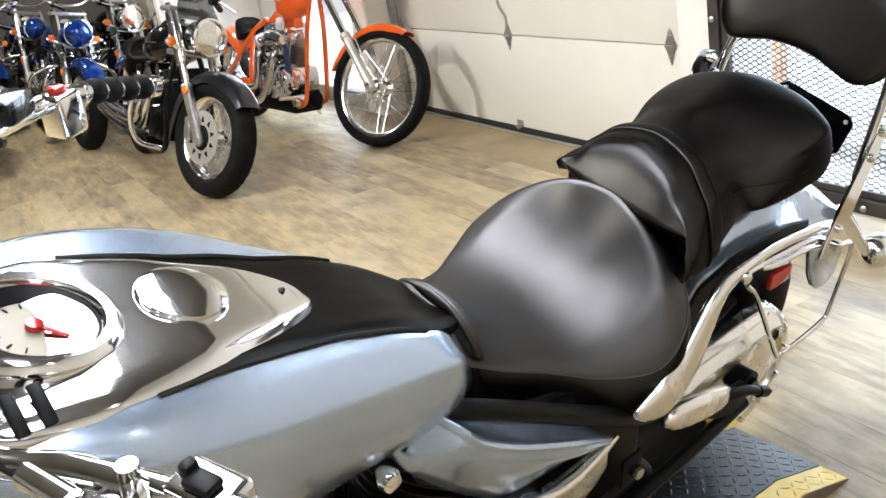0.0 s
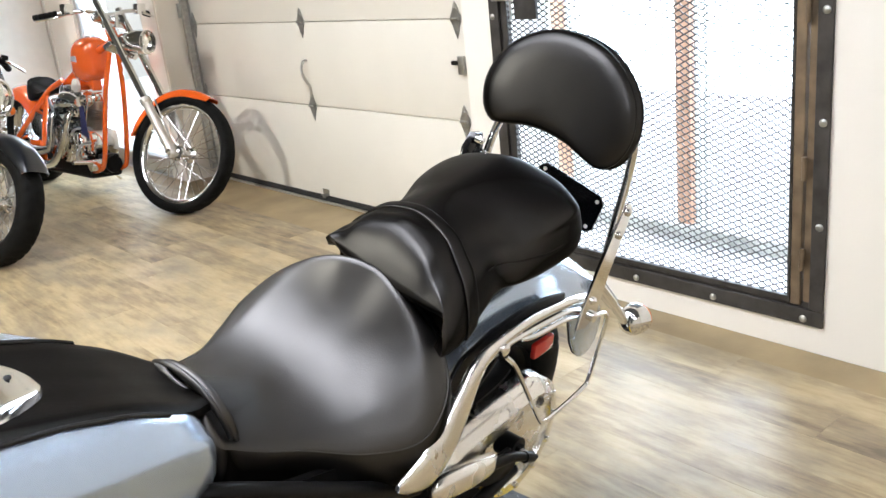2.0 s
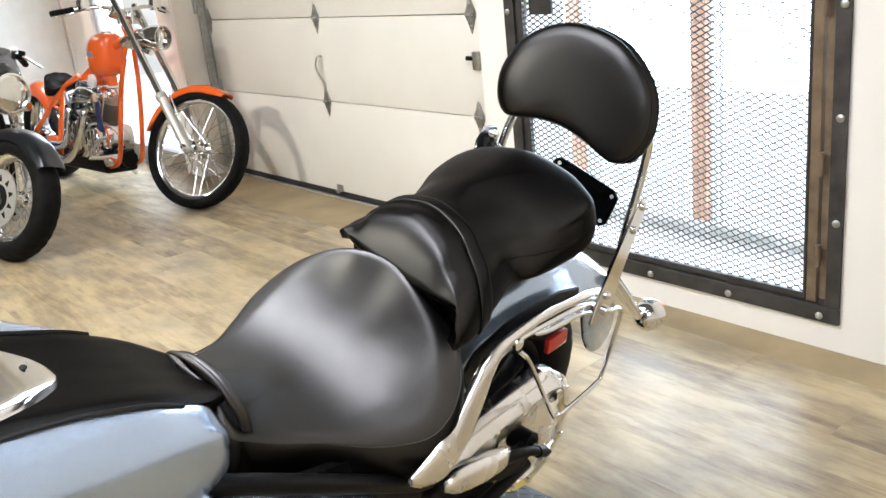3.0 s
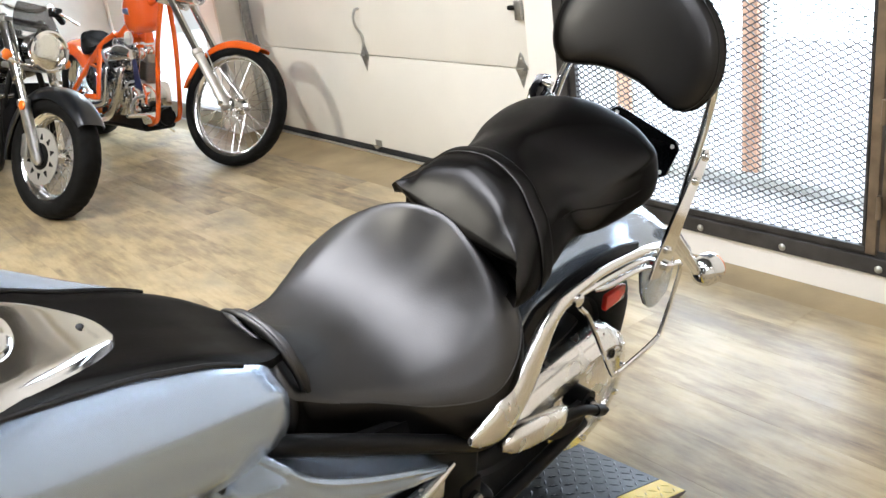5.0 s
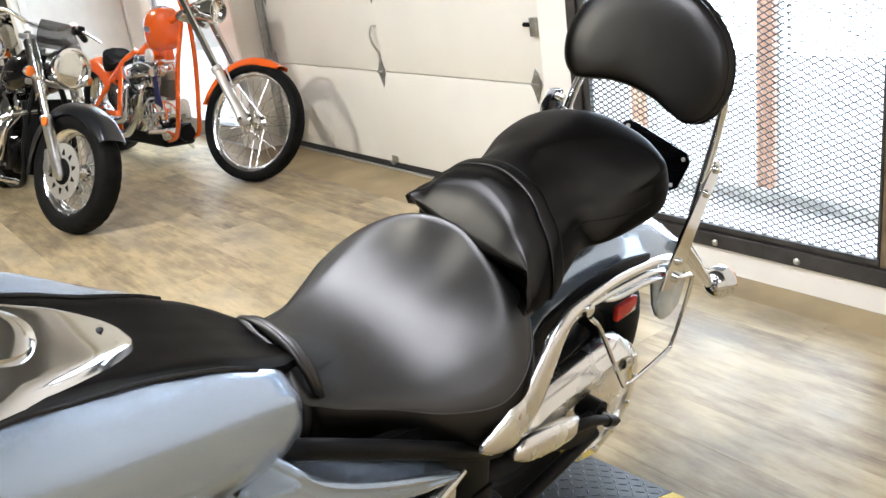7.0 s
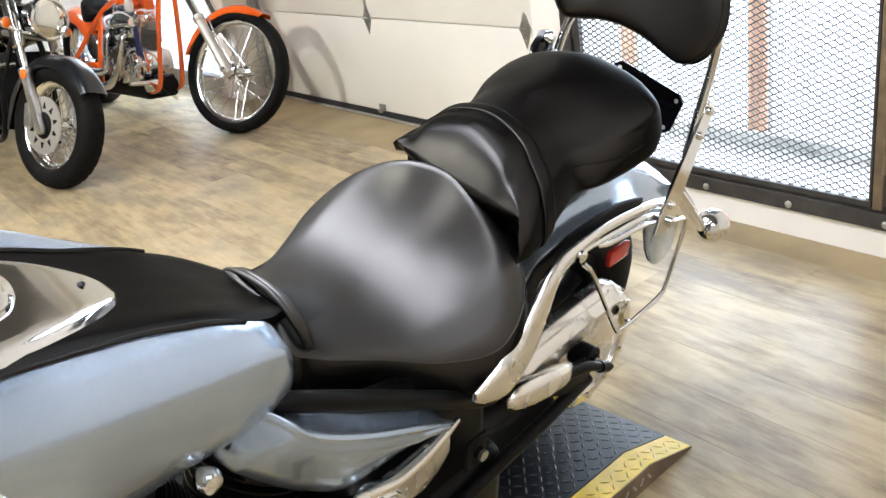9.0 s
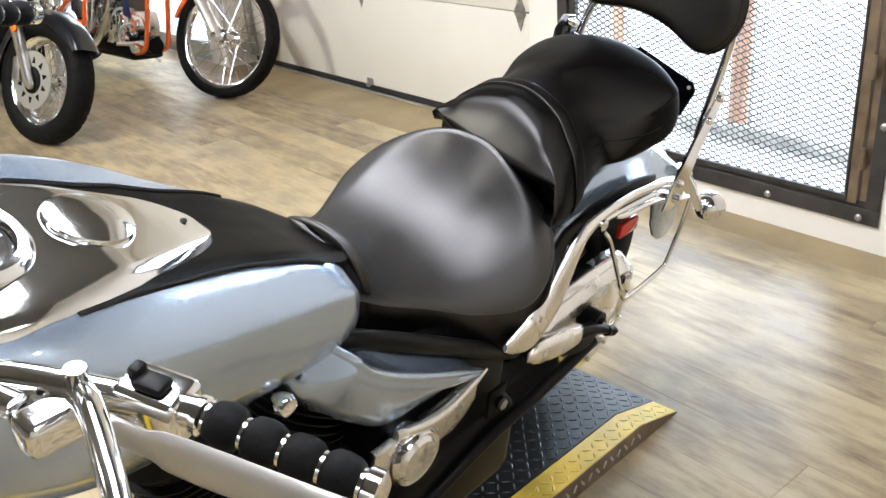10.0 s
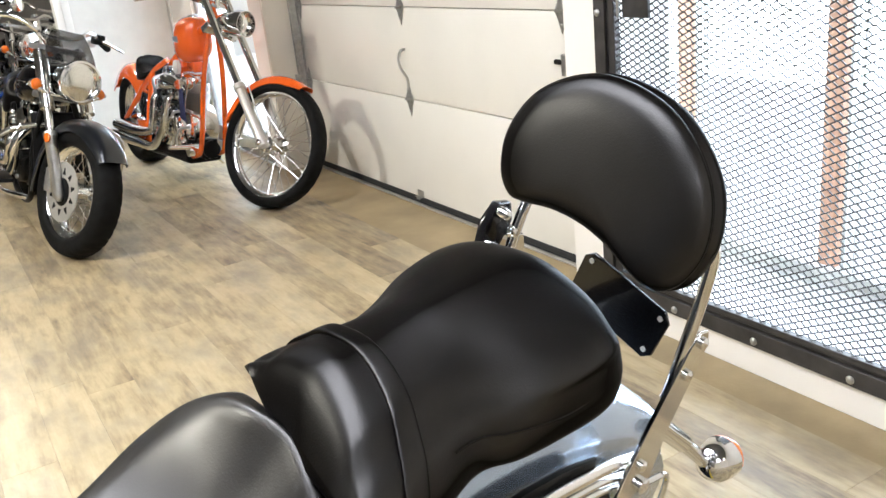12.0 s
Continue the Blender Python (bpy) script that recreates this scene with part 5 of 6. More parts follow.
bar = part("handlebar", sweep([(-1.114, -0.372, 0.975), (-1.122, -0.350, 0.975), (-1.185, -0.24, 0.972), (-1.235, -0.14, 0.950), (-1.240, 0.0, 0.960), (-1.20, 0.12, 1.005), (-1.10, 0.25, 1.040), (-0.985, 0.335, 1.038), (-0.942, 0.354, 1.031)], 0.0125, n=12), CHROME, bike, "chrome handlebar")
for a, b in (((-1.118, -0.362, 0.976), (-1.072, -0.485, 0.964)), ((-0.947, 0.352, 1.032), (-0.843, 0.390, 1.003))):
    a, b = Vector(a), Vector(b)
    L = (b - a).length
    m = Matrix.Translation(a) @ (b - a).to_track_quat("Z", "Y").to_matrix().to_4x4()
    g = part("grip", lathe([(0.001, -0.002), (0.0145, -0.001), (0.0148, 0.004), (0.0118, 0.006), (0.0118, L - 0.004), (0.0148, L - 0.002), (0.0148, L + 0.008), (0.008, L + 0.013), (0.001, L + 0.014)], 24), CHROME, bar, "chrome grip with black rubber ribs", m=m)
    for i in range(4):
        z0, z1 = 0.007 + (L - 0.012) * i / 4 + 0.001, 0.007 + (L - 0.012) * (i + 1) / 4 - 0.001
        part("rubber_rib", lathe([(0.0115, z0), (0.0138, z0 + 0.002), (0.0160, z0 + 0.22 * (z1 - z0)), (0.0170, z0 + 0.5 * (z1 - z0)), (0.0160, z0 + 0.78 * (z1 - z0)), (0.0138, z1 - 0.002), (0.0115, z1)], 20), RUBBER, g, m=m)
LM = at(-1.128, -0.325, 0.968) @ Matrix.Rotation(radians(20), 4, "Z")
box_l = part("switch_box", block(-0.020, 0.020, -0.028, 0.028, -0.024, 0.020, 0.007, 3), CHROME, bar, "chrome switch housing", m=LM)
part("switch_button", merge(block(-0.014, 0.004, -0.014, 0.010, 0.020, 0.028, 0.003), block(-0.008, 0.005, 0.008, 0.018, 0.020, 0.033, 0.003)), BLACK_METAL, box_l, m=LM)
perch = part("lever_perch", merge(block(-1.212, -1.145, -0.300, -0.266, 0.943, 0.976, 0.010, 3), rod((-1.20, -0.266, 0.970), (-1.215, -0.21, 0.965), 0.011), rod((-1.165, -0.285, 0.96), (-1.165, -0.285, 0.998), 0.008)), CHROME, bar, "chrome clutch lever perch")
part("clutch_lever", sweep([(-1.172, -0.295, 0.972), (-1.166, -0.34, 0.976), (-1.148, -0.395, 0.976), (-1.110, -0.478, 0.968), (-1.070, -0.552, 0.958)], [0.010, 0.015, 0.017, 0.015, 0.012], [0.006, 0.006, 0.006, 0.006, 0.008], 14), SATIN, perch, "broad satin alloy clutch lever", smooth=60)
part("lever_pivot_arm", sweep([(-1.165, -0.290, 0.975), (-1.178, -0.33, 0.992), (-1.205, -0.40, 1.002), (-1.225, -0.45, 1.0)], [0.012, 0.010, 0.009, 0.006], n=12), CHROME, perch, "chrome arm beside the clutch lever")
part("clutch_cable", sweep([(-1.215, -0.21, 0.965), (-1.25, -0.12, 0.955), (-1.30, -0.04, 0.93)], 0.005, n=8), BLACK_METAL, bar)
RM = at(-0.985, 0.318, 1.032) @ Matrix.Rotation(radians(-62), 4, "Z")
box_r = part("switch_box", block(-0.019, 0.019, -0.020, 0.020, -0.034, 0.020, 0.006, 3), CHROME, bar, "chrome switch housing", m=RM)
part("kill_switch", block(-0.008, 0.008, -0.010, 0.010, 0.019, 0.028, 0.003), RED, box_r, "red stop switch", m=RM)
part("switch_slot", block(-0.024, -0.020, -0.012, 0.012, -0.028, -0.012, 0.001), BLACK_METAL, box_r, m=RM)
brake = part("master_cylinder", merge(block(-0.022, 0.022, -0.040, 0.018, -0.010, 0.020, 0.007), rod((0, -0.03, 0.008), (-0.055, -0.05, 0.008), 0.010)), BLACK_PAINT, bar, "black brake fluid reservoir", m=at(-1.045, 0.295, 1.055) @ Matrix.Rotation(radians(-45), 4, "Z"))
part("brake_lever", sweep([(-1.10, 0.305, 1.045), (-1.085, 0.275, 1.035), (-1.07, 0.262, 1.028)], 0.006, n=10), BLACK_METAL, brake, "dark brake lever")
stem = part("mirror_stem", sweep([(-1.075, 0.27, 1.07), (-1.085, 0.27, 1.14), (-1.10, 0.30, 1.24)], 0.008, n=10), CHROME, bar, "chrome mirror stem")
part("mirror", lathe([(0.055, -0.012), (0.058, 0), (0.05, 0.012), (0.02, 0.02)], 28), CHROME, stem, m=at(-1.10, 0.31, 1.29) @ TURN_X)

# ---- the parked motorcycles behind ----
def engine(m_parent, base, metal, fin):
    bx, bz = base
    part("crankcase", lathe([(0.08, -0.13), (0.13, -0.11), (0.15, -0.05), (0.15, 0.05), (0.13, 0.11), (0.08, 0.13)], 28), metal, m_parent, m=at(bx, 0, bz) @ TURN_Y)
    cylinder_fins((bx + 0.05, 0, bz + 0.09), (0.42, 0, 0.90), 0.17, 0.075, fin, m_parent)
    cylinder_fins((bx - 0.05, 0, bz + 0.09), (-0.42, 0, 0.90), 0.17, 0.075, fin, m_parent)
    part("primary_case", slab(curve([(bx - 0.12, bz - 0.06), (bx - 0.14, bz + 0.05), (bx, bz + 0.10), (bx + 0.30, bz + 0.08), (bx + 0.36, bz), (bx + 0.28, bz - 0.09), (bx, bz - 0.11)], 4, closed=True), 0.10, 0.155, 0.02, 3), metal, m_parent)
    part("air_cleaner", lathe([(0.085, 0), (0.09, 0.02), (0.07, 0.045), (0.03, 0.055), (0.001, 0.056)], 28), CHROME, m_parent, m=at(bx, 0.10, bz + 0.22) @ TURN_Y)
    part("rocker_cover", block(bx + 0.08, bx + 0.20, -0.05, 0.05, bz + 0.27, bz + 0.33, 0.015), CHROME, m_parent)
    part("rocker_cover", block(bx - 0.20, bx - 0.08, -0.05, 0.05, bz + 0.27, bz + 0.33, 0.015), CHROME, m_parent)
    # plumbing and fasteners on the timing side
    rng = random.Random(int(1000 * abs(bx)) + 7)
    for k in range(9):
        x, z = bx + rng.uniform(-0.17, 0.22), bz + rng.uniform(-0.08, 0.30)
        r = rng.uniform(0.012, 0.03)
        part("cover_cap", lathe([(r * 0.5, 0), (r, 0.004), (r, 0.02), (r * 0.7, 0.028), (0.001, 0.03)], 14), rng.choice((CHROME, CAST, BLACK_METAL)), m_parent, m=at(x, rng.uniform(0.11, 0.15), z) @ TURN_Y)
    for k in range(8):
        x, z = bx + rng.uniform(-0.2, 0.1), bz + rng.uniform(0.0, 0.25)
        dx, dz = rng.uniform(0.05, 0.16), rng.uniform(-0.14, 0.14)
        part("hose", sweep([(x, 0.09, z), (x + 0.3 * dx, 0.15, z + 0.1 * dz), (x + 0.8 * dx, 0.155, z + 0.8 * dz), (x + dx, 0.09, z + dz)], rng.uniform(0.005, 0.011), n=8), rng.choice((CHROME, BLACK_METAL, STEEL)), m_parent)
    for s in (-1, 1):
        part("rocker_box", lathe([(0.02, -0.03), (0.05, -0.025), (0.055, 0.0), (0.05, 0.025), (0.03, 0.035), (0.001, 0.036)], 20), CHROME, m_parent, m=at(bx + s * 0.135, 0.075, bz + 0.285) @ TURN_Y)


def cruiser(m, label, paint, fender_paint, steer, screen=False, bars=True, bucket=None, group="parked cruisers"):
    """A parked cruiser, rear tyre's foot at the origin, front to -x, its right side to +y."""
    b = thing("motorcycle", m, label, "motorcycle", group)
    wheel(b, at(0, 0, 0.32), 0.32, 0.16, 0.20, 0.07, 0.15, CHROME, spokes=24, name="rear_wheel")
    S = at(-1.27, 0, 0.94) @ Matrix.Rotation(radians(steer), 4, Vector((0.5, 0, 0.866))) @ at(1.27, 0, -0.94)
    wheel(b, S @ at(-1.64, 0, 0.318), 0.318, 0.13, 0.212, 0.045, 0.12, CHROME, spokes=36, disc=0.145, disc_y=0.082, name="front_wheel")
    part("brake_caliper", block(-1.57, -1.51, 0.06, 0.115, 0.30, 0.42, 0.012), CAST, b, m=S)
    for s in (-1, 1):
        leg = part("fork_leg", rod((-1.60, s * 0.105, 0.40), (-1.25, s * 0.105, 1.0), 0.021, 16), CHROME, b, "chrome fork leg", m=S)
        part("fork_slider", lathe([(0.012, -0.02), (0.027, 0), (0.029, 0.30), (0.033, 0.305), (0.033, 0.33), (0.024, 0.335)], 18), STEEL, leg, m=S @ at(-1.655, s * 0.105, 0.295) @ Matrix.Rotation(radians(30), 4, "Y"))
        part("fork_cover", rod((-1.435, s * 0.105, 0.69), (-1.28, s * 0.105, 0.955), 0.034, 16), CHROME, leg, m=S)
        sg = part("turn_signal", lathe([(0.008, 0.026), (0.024, 0.02), (0.029, 0.0), (0.029, -0.010)], 20), CHROME, b, m=S @ at(-1.40, s * 0.165, 0.80) @ TURN_X)
        part("lens", lathe([(0.028, -0.010), (0.023, -0.022), (0.010, -0.027), (0.001, -0.028)], 20), AMBER, sg, m=S @ at(-1.40, s * 0.165, 0.80) @ TURN_X)
        part("stalk", rod((-1.39, s * 0.11, 0.80), (-1.395, s * 0.145, 0.80), 0.011), CHROME, sg, m=S)
        part("fork_reflector", lathe([(0.024, 0), (0.024, 0.008), (0.018, 0.012), (0.001, 0.012)], 18), AMBER, b, "round amber reflector", m=S @ at(-1.535, s * 0.135, 0.56) @ (TURN_Y if s > 0 else Matrix.Rotation(radians(90), 4, "X")))
        part("frame_tube", sweep([(-1.24, s * 0.03, 0.86), (-1.18, s * 0.12, 0.50), (-1.10, s * 0.14, 0.20), (-0.6, s * 0.14, 0.16), (-0.2, s * 0.12, 0.30)], 0.016, n=10), BLACK_METAL, b)
        part("fender_strut", sweep([(-0.35, s * 0.12, 0.60), (-0.1, s * 0.125, 0.66), (0.2, s * 0.125, 0.58)], [0.014, 0.016, 0.012], 0.008, 10), CHROME, b)
        part("shock", rod((-0.08, s * 0.13, 0.36), (-0.20, s * 0.13, 0.60), 0.025, 14), CHROME, b)
    part("front_fender", fender(-1.64, 0.318, 0.360, 0.078, 146, -10, skirt=0.065), fender_paint, b, "deep painted front fender", m=S)
    hb = part("headlight", lathe([(0.02, 0.13), (0.06, 0.11), (0.090, 0.05), (0.098, -0.02), (0.104, -0.03), (0.104, -0.05), (0.094, -0.054)], 36), bucket or CHROME, b, "round headlight in a bucket shell", m=S @ at(-1.46, 0, 0.845) @ TURN_X)
    if bucket:
        part("cover", lathe([(0.103, -0.05), (0.095, -0.085), (0.07, -0.118), (0.04, -0.135), (0.001, -0.141)], 32), bucket, hb, "glossy blue domed lamp cover", m=S @ at(-1.46, 0, 0.845) @ TURN_X)
    else:
        lamp_glass(hb, S @ at(-1.46, 0, 0.845) @ TURN_X, 0.092, -0.052)
    part("lamp_ring", lathe([(0.096, -0.046), (0.107, -0.046), (0.107, -0.060), (0.096, -0.064)], 36, closed=True), CHROME, hb, m=S @ at(-1.46, 0, 0.845) @ TURN_X)
    part("light_bar", sweep([(-1.40, -0.20, 0.80), (-1.43, -0.10, 0.765), (-1.44, 0, 0.755), (-1.43, 0.10, 0.765), (-1.40, 0.20, 0.80)], 0.011, n=10), CHROME, b, m=S)
    part("fork_clamp", block(-1.42, -1.30, -0.13, 0.13, 0.735, 0.765, 0.01), CAST, b, m=S)
    part("fork_clamp", block(-1.30, -1.20, -0.13, 0.13, 0.965, 0.995, 0.01), CAST, b, m=S)
    bar = part("handlebar", sweep([(-0.93, -0.44, 1.05), (-1.02, -0.34, 1.075), (-1.17, -0.20, 1.10), (-1.23, -0.08, 1.05), (-1.23, 0.08, 1.05), (-1.17, 0.20, 1.10), (-1.02, 0.34, 1.075), (-0.93, 0.44, 1.05)], 0.0125, n=12), CHROME, b, "wide chrome handlebar", m=S)
    for s in (-1, 1):
        part("grip", rod((-1.0, s * 0.36, 1.072), (-0.92, s * 0.45, 1.048), 0.019, 16), RUBBER, bar, "black rubber grip", m=S)
        part("switch_box", block(-0.025, 0.025, -0.03, 0.03, -0.025, 0.03, 0.007), BLACK_METAL, bar, m=S @ at(-1.04, s * 0.32, 1.08))
        part("lever", sweep([(-1.09, s * 0.32, 1.075), (-1.06, s * 0.40, 1.06), (-1.0, s * 0.50, 1.045)], 0.007, n=8), CHROME, bar, m=S)
        if screen:
            continue
        part("mirror_stem", sweep([(-1.06, s * 0.31, 1.10), (-1.07, s * 0.33, 1.17), (-1.05, s * 0.42, 1.24)], 0.006, n=8), CHROME, bar, m=S)
        part("mirror", lathe([(0.05, 0.012), (0.055, 0), (0.045, -0.016), (0.015, -0.024)], 24), CHROME, bar, "round chrome mirror", m=S @ at(-1.05, s * 0.44, 1.26) @ TURN_X)
    # tank and seat
    rings = []
    for x, w, zt, zb in curve([(-0.66, 0.05, 0.76, 0.70), (-0.70, 0.10, 0.80, 0.68), (-0.80, 0.145, 0.85, 0.665), (-0.95, 0.165, 0.90, 0.665), (-1.08, 0.15, 0.915, 0.69), (-1.18, 0.10, 0.90, 0.73), (-1.22, 0.04, 0.87, 0.78)], 4):
        ring = []
        for i in range(32):
            t = 2 * math.pi * i / 32
            c, q = math.cos(t), math.sin(t)
            zm = zb + (zt - zb) * 0.42
            ring.append((x, w * math.copysign(abs(c) ** 0.8, c), zm + (zt - zm if q > 0 else zm - zb) * math.copysign(abs(q) ** 0.8, q)))
        rings.append(ring)
    tk = part("fuel_tank", loft(rings), paint, b, "teardrop fuel tank")
    for s in (-1, 1):
        part("pinstripe", sweep([(-1.12, s * 0.143, 0.81), (-0.98, s * 0.168, 0.80), (-0.85, s * 0.158, 0.74), (-0.78, s * 0.140, 0.775), (-0.72, s * 0.115, 0.78)], 0.004, 0.004, 8), CHROME, tk, "bright curved pinstripe")
    part("tank_console", sweep([(-0.70, 0, 0.815), (-0.82, 0, 0.868), (-0.98, 0, 0.915), (-1.10, 0, 0.925)], [0.03, 0.055, 0.06, 0.04], 0.016, 14, up=(0, 0, 1)), CHROME, tk)
    part("seat", cushion([(-0.68, 0.06, 0.07, 0.75, 0.74, 0.68), (-0.60, 0.09, 0.11, 0.72, 0.715, 0.62), (-0.45, 0.14, 0.16, 0.70, 0.71, 0.58), (-0.33, 0.14, 0.165, 0.73, 0.74, 0.58), (-0.26, 0.12, 0.14, 0.79, 0.77, 0.62), (-0.12, 0.10, 0.12, 0.80, 0.78, 0.69), (0.05, 0.09, 0.11, 0.79, 0.77, 0.70), (0.12, 0.05, 0.06, 0.76, 0.75, 0.71)], 4, 3), LEATHER, b, "black leather saddle", smooth=60)
    part("rear_fender", fender(0, 0.32, 0.38, 0.105, 150, 5, skirt=0.09), fender_paint, b, "painted rear fender")
    part("tail_light", lathe([(0.05, 0), (0.045, 0.03), (0.001, 0.045)], 20), RED, b, m=at(0.375, 0, 0.46) @ TURN_X)
    engine(b, (-0.78, 0.34), BLACK_METAL if screen else CAST, BLACK_METAL if screen else CHROME)
    part("side_cover", slab([(-0.62, 0.62), (-0.44, 0.56), (-0.42, 0.45), (-0.55, 0.40), (-0.64, 0.46)], 0.10, 0.15, 0.015, 3), paint, b)
    for dz, dx in ((0, 0), (0.07, 0.05)):
        part("exhaust_pipe", sweep([(-0.90 + 3 * dx, 0.08, 0.56), (-0.92 + 3 * dx, 0.17, 0.48), (-0.85 + 2 * dx, 0.185, 0.34 + dz), (-0.60, 0.19, 0.25 + dz), (-0.2, 0.20, 0.25 + dz), (0.30, 0.215, 0.30 + dz)], [0.022, 0.024, 0.025, 0.028, 0.042, 0.042], n=14), CHROME, b, "polished exhaust pipe")
    part("radiator", block(-1.20, -1.16, -0.13, 0.13, 0.34, 0.66, 0.01), BLACK_METAL, b)
    if bars:
        part("crash_bar", sweep([(-1.20, 0.06, 0.60), (-1.19, 0.20, 0.585), (-1.17, 0.30, 0.52), (-1.13, 0.325, 0.40), (-1.10, 0.29, 0.26), (-1.08, 0.16, 0.20)], 0.0155, n=12), CHROME, b, "chrome engine guard")
        part("crash_bar", sweep([(-1.20, -0.06, 0.60), (-1.19, -0.20, 0.585), (-1.17, -0.30, 0.52), (-1.13, -0.325, 0.40), (-1.10, -0.29, 0.26), (-1.08, -0.16, 0.20)], 0.0155, n=12), CHROME, b, "chrome engine guard")
        part("footboard", block(-1.00, -0.72, 0.20, 0.30, 0.265, 0.285, 0.006), BLACK_METAL, b)
    if screen:
        rings = []
        for i in range(9):
            z = 0.93 + 0.15 * i / 8
            hw = 0.13 - 0.05 * (i / 8) ** 2
            rings.append([(-1.44 + 0.10 * i / 8 + 0.05 * (y / 0.15) ** 2 + d, y, z) for d in (0, 0.004) for y in ([hw * (-1 + j / 5) for j in range(11)] if d == 0 else [hw * (1 - j / 5) for j in range(11)])])
        part("fly_screen", loft(rings), SMOKE, b, "small smoked fly screen", m=S)
    part("sidestand", rod((-0.72, -0.13, 0.19), (-0.66, -0.27, 0.065), 0.011), BLACK_METAL, b)
    return b


def place(x, y, yaw, lean):
    return at(x, y, 0) @ Matrix.Rotation(radians(yaw), 4, "Z") @ Matrix.Rotation(radians(lean), 4, "X")


cruiser(place(1.44, 6.66, 91, 11) @ Matrix.Rotation(radians(-0.24), 4, "Y"), "black cruiser with dark grey front fender and small fly screen", BLACK_PAINT, GREY_PAINT, 20, screen=True)
cruiser(place(1.14, 9.0, 91, 10), "royal blue cruiser with a blue headlight shell and chrome fork", ROYAL, ROYAL, 8, bucket=ROYAL)
cruiser(place(1.03, 10.9, 91, 10), "dark blue cruiser with chrome guards among the parked row", ROYAL, BLACK_PAINT, 12, bucket=ROYAL)
cruiser(place(0.35, 9.2, 92, 10), "black cruiser with chrome fork among the parked row", BLACK_PAINT, BLACK_PAINT, 12)
cruiser(place(1.95, 10.4, 91, 10), "black cruiser with chrome guards before the dark wall", BLACK_PAINT, BLACK_PAINT, 10)
cruiser(place(1.62, 9.45, 91, 10), "black cruiser with bright chrome fork in the parked row", BLACK_PAINT, BLACK_PAINT, 14)
cruiser(place(0.62, 10.9, 91, 10), "royal blue cruiser at the back of the parked row", ROYAL, ROYAL, 10)
cruiser(place(-0.35, 10.2, 92, 10), "dark cruiser with chrome fork before the dark wall", BLACK_PAINT, ROYAL, 12)


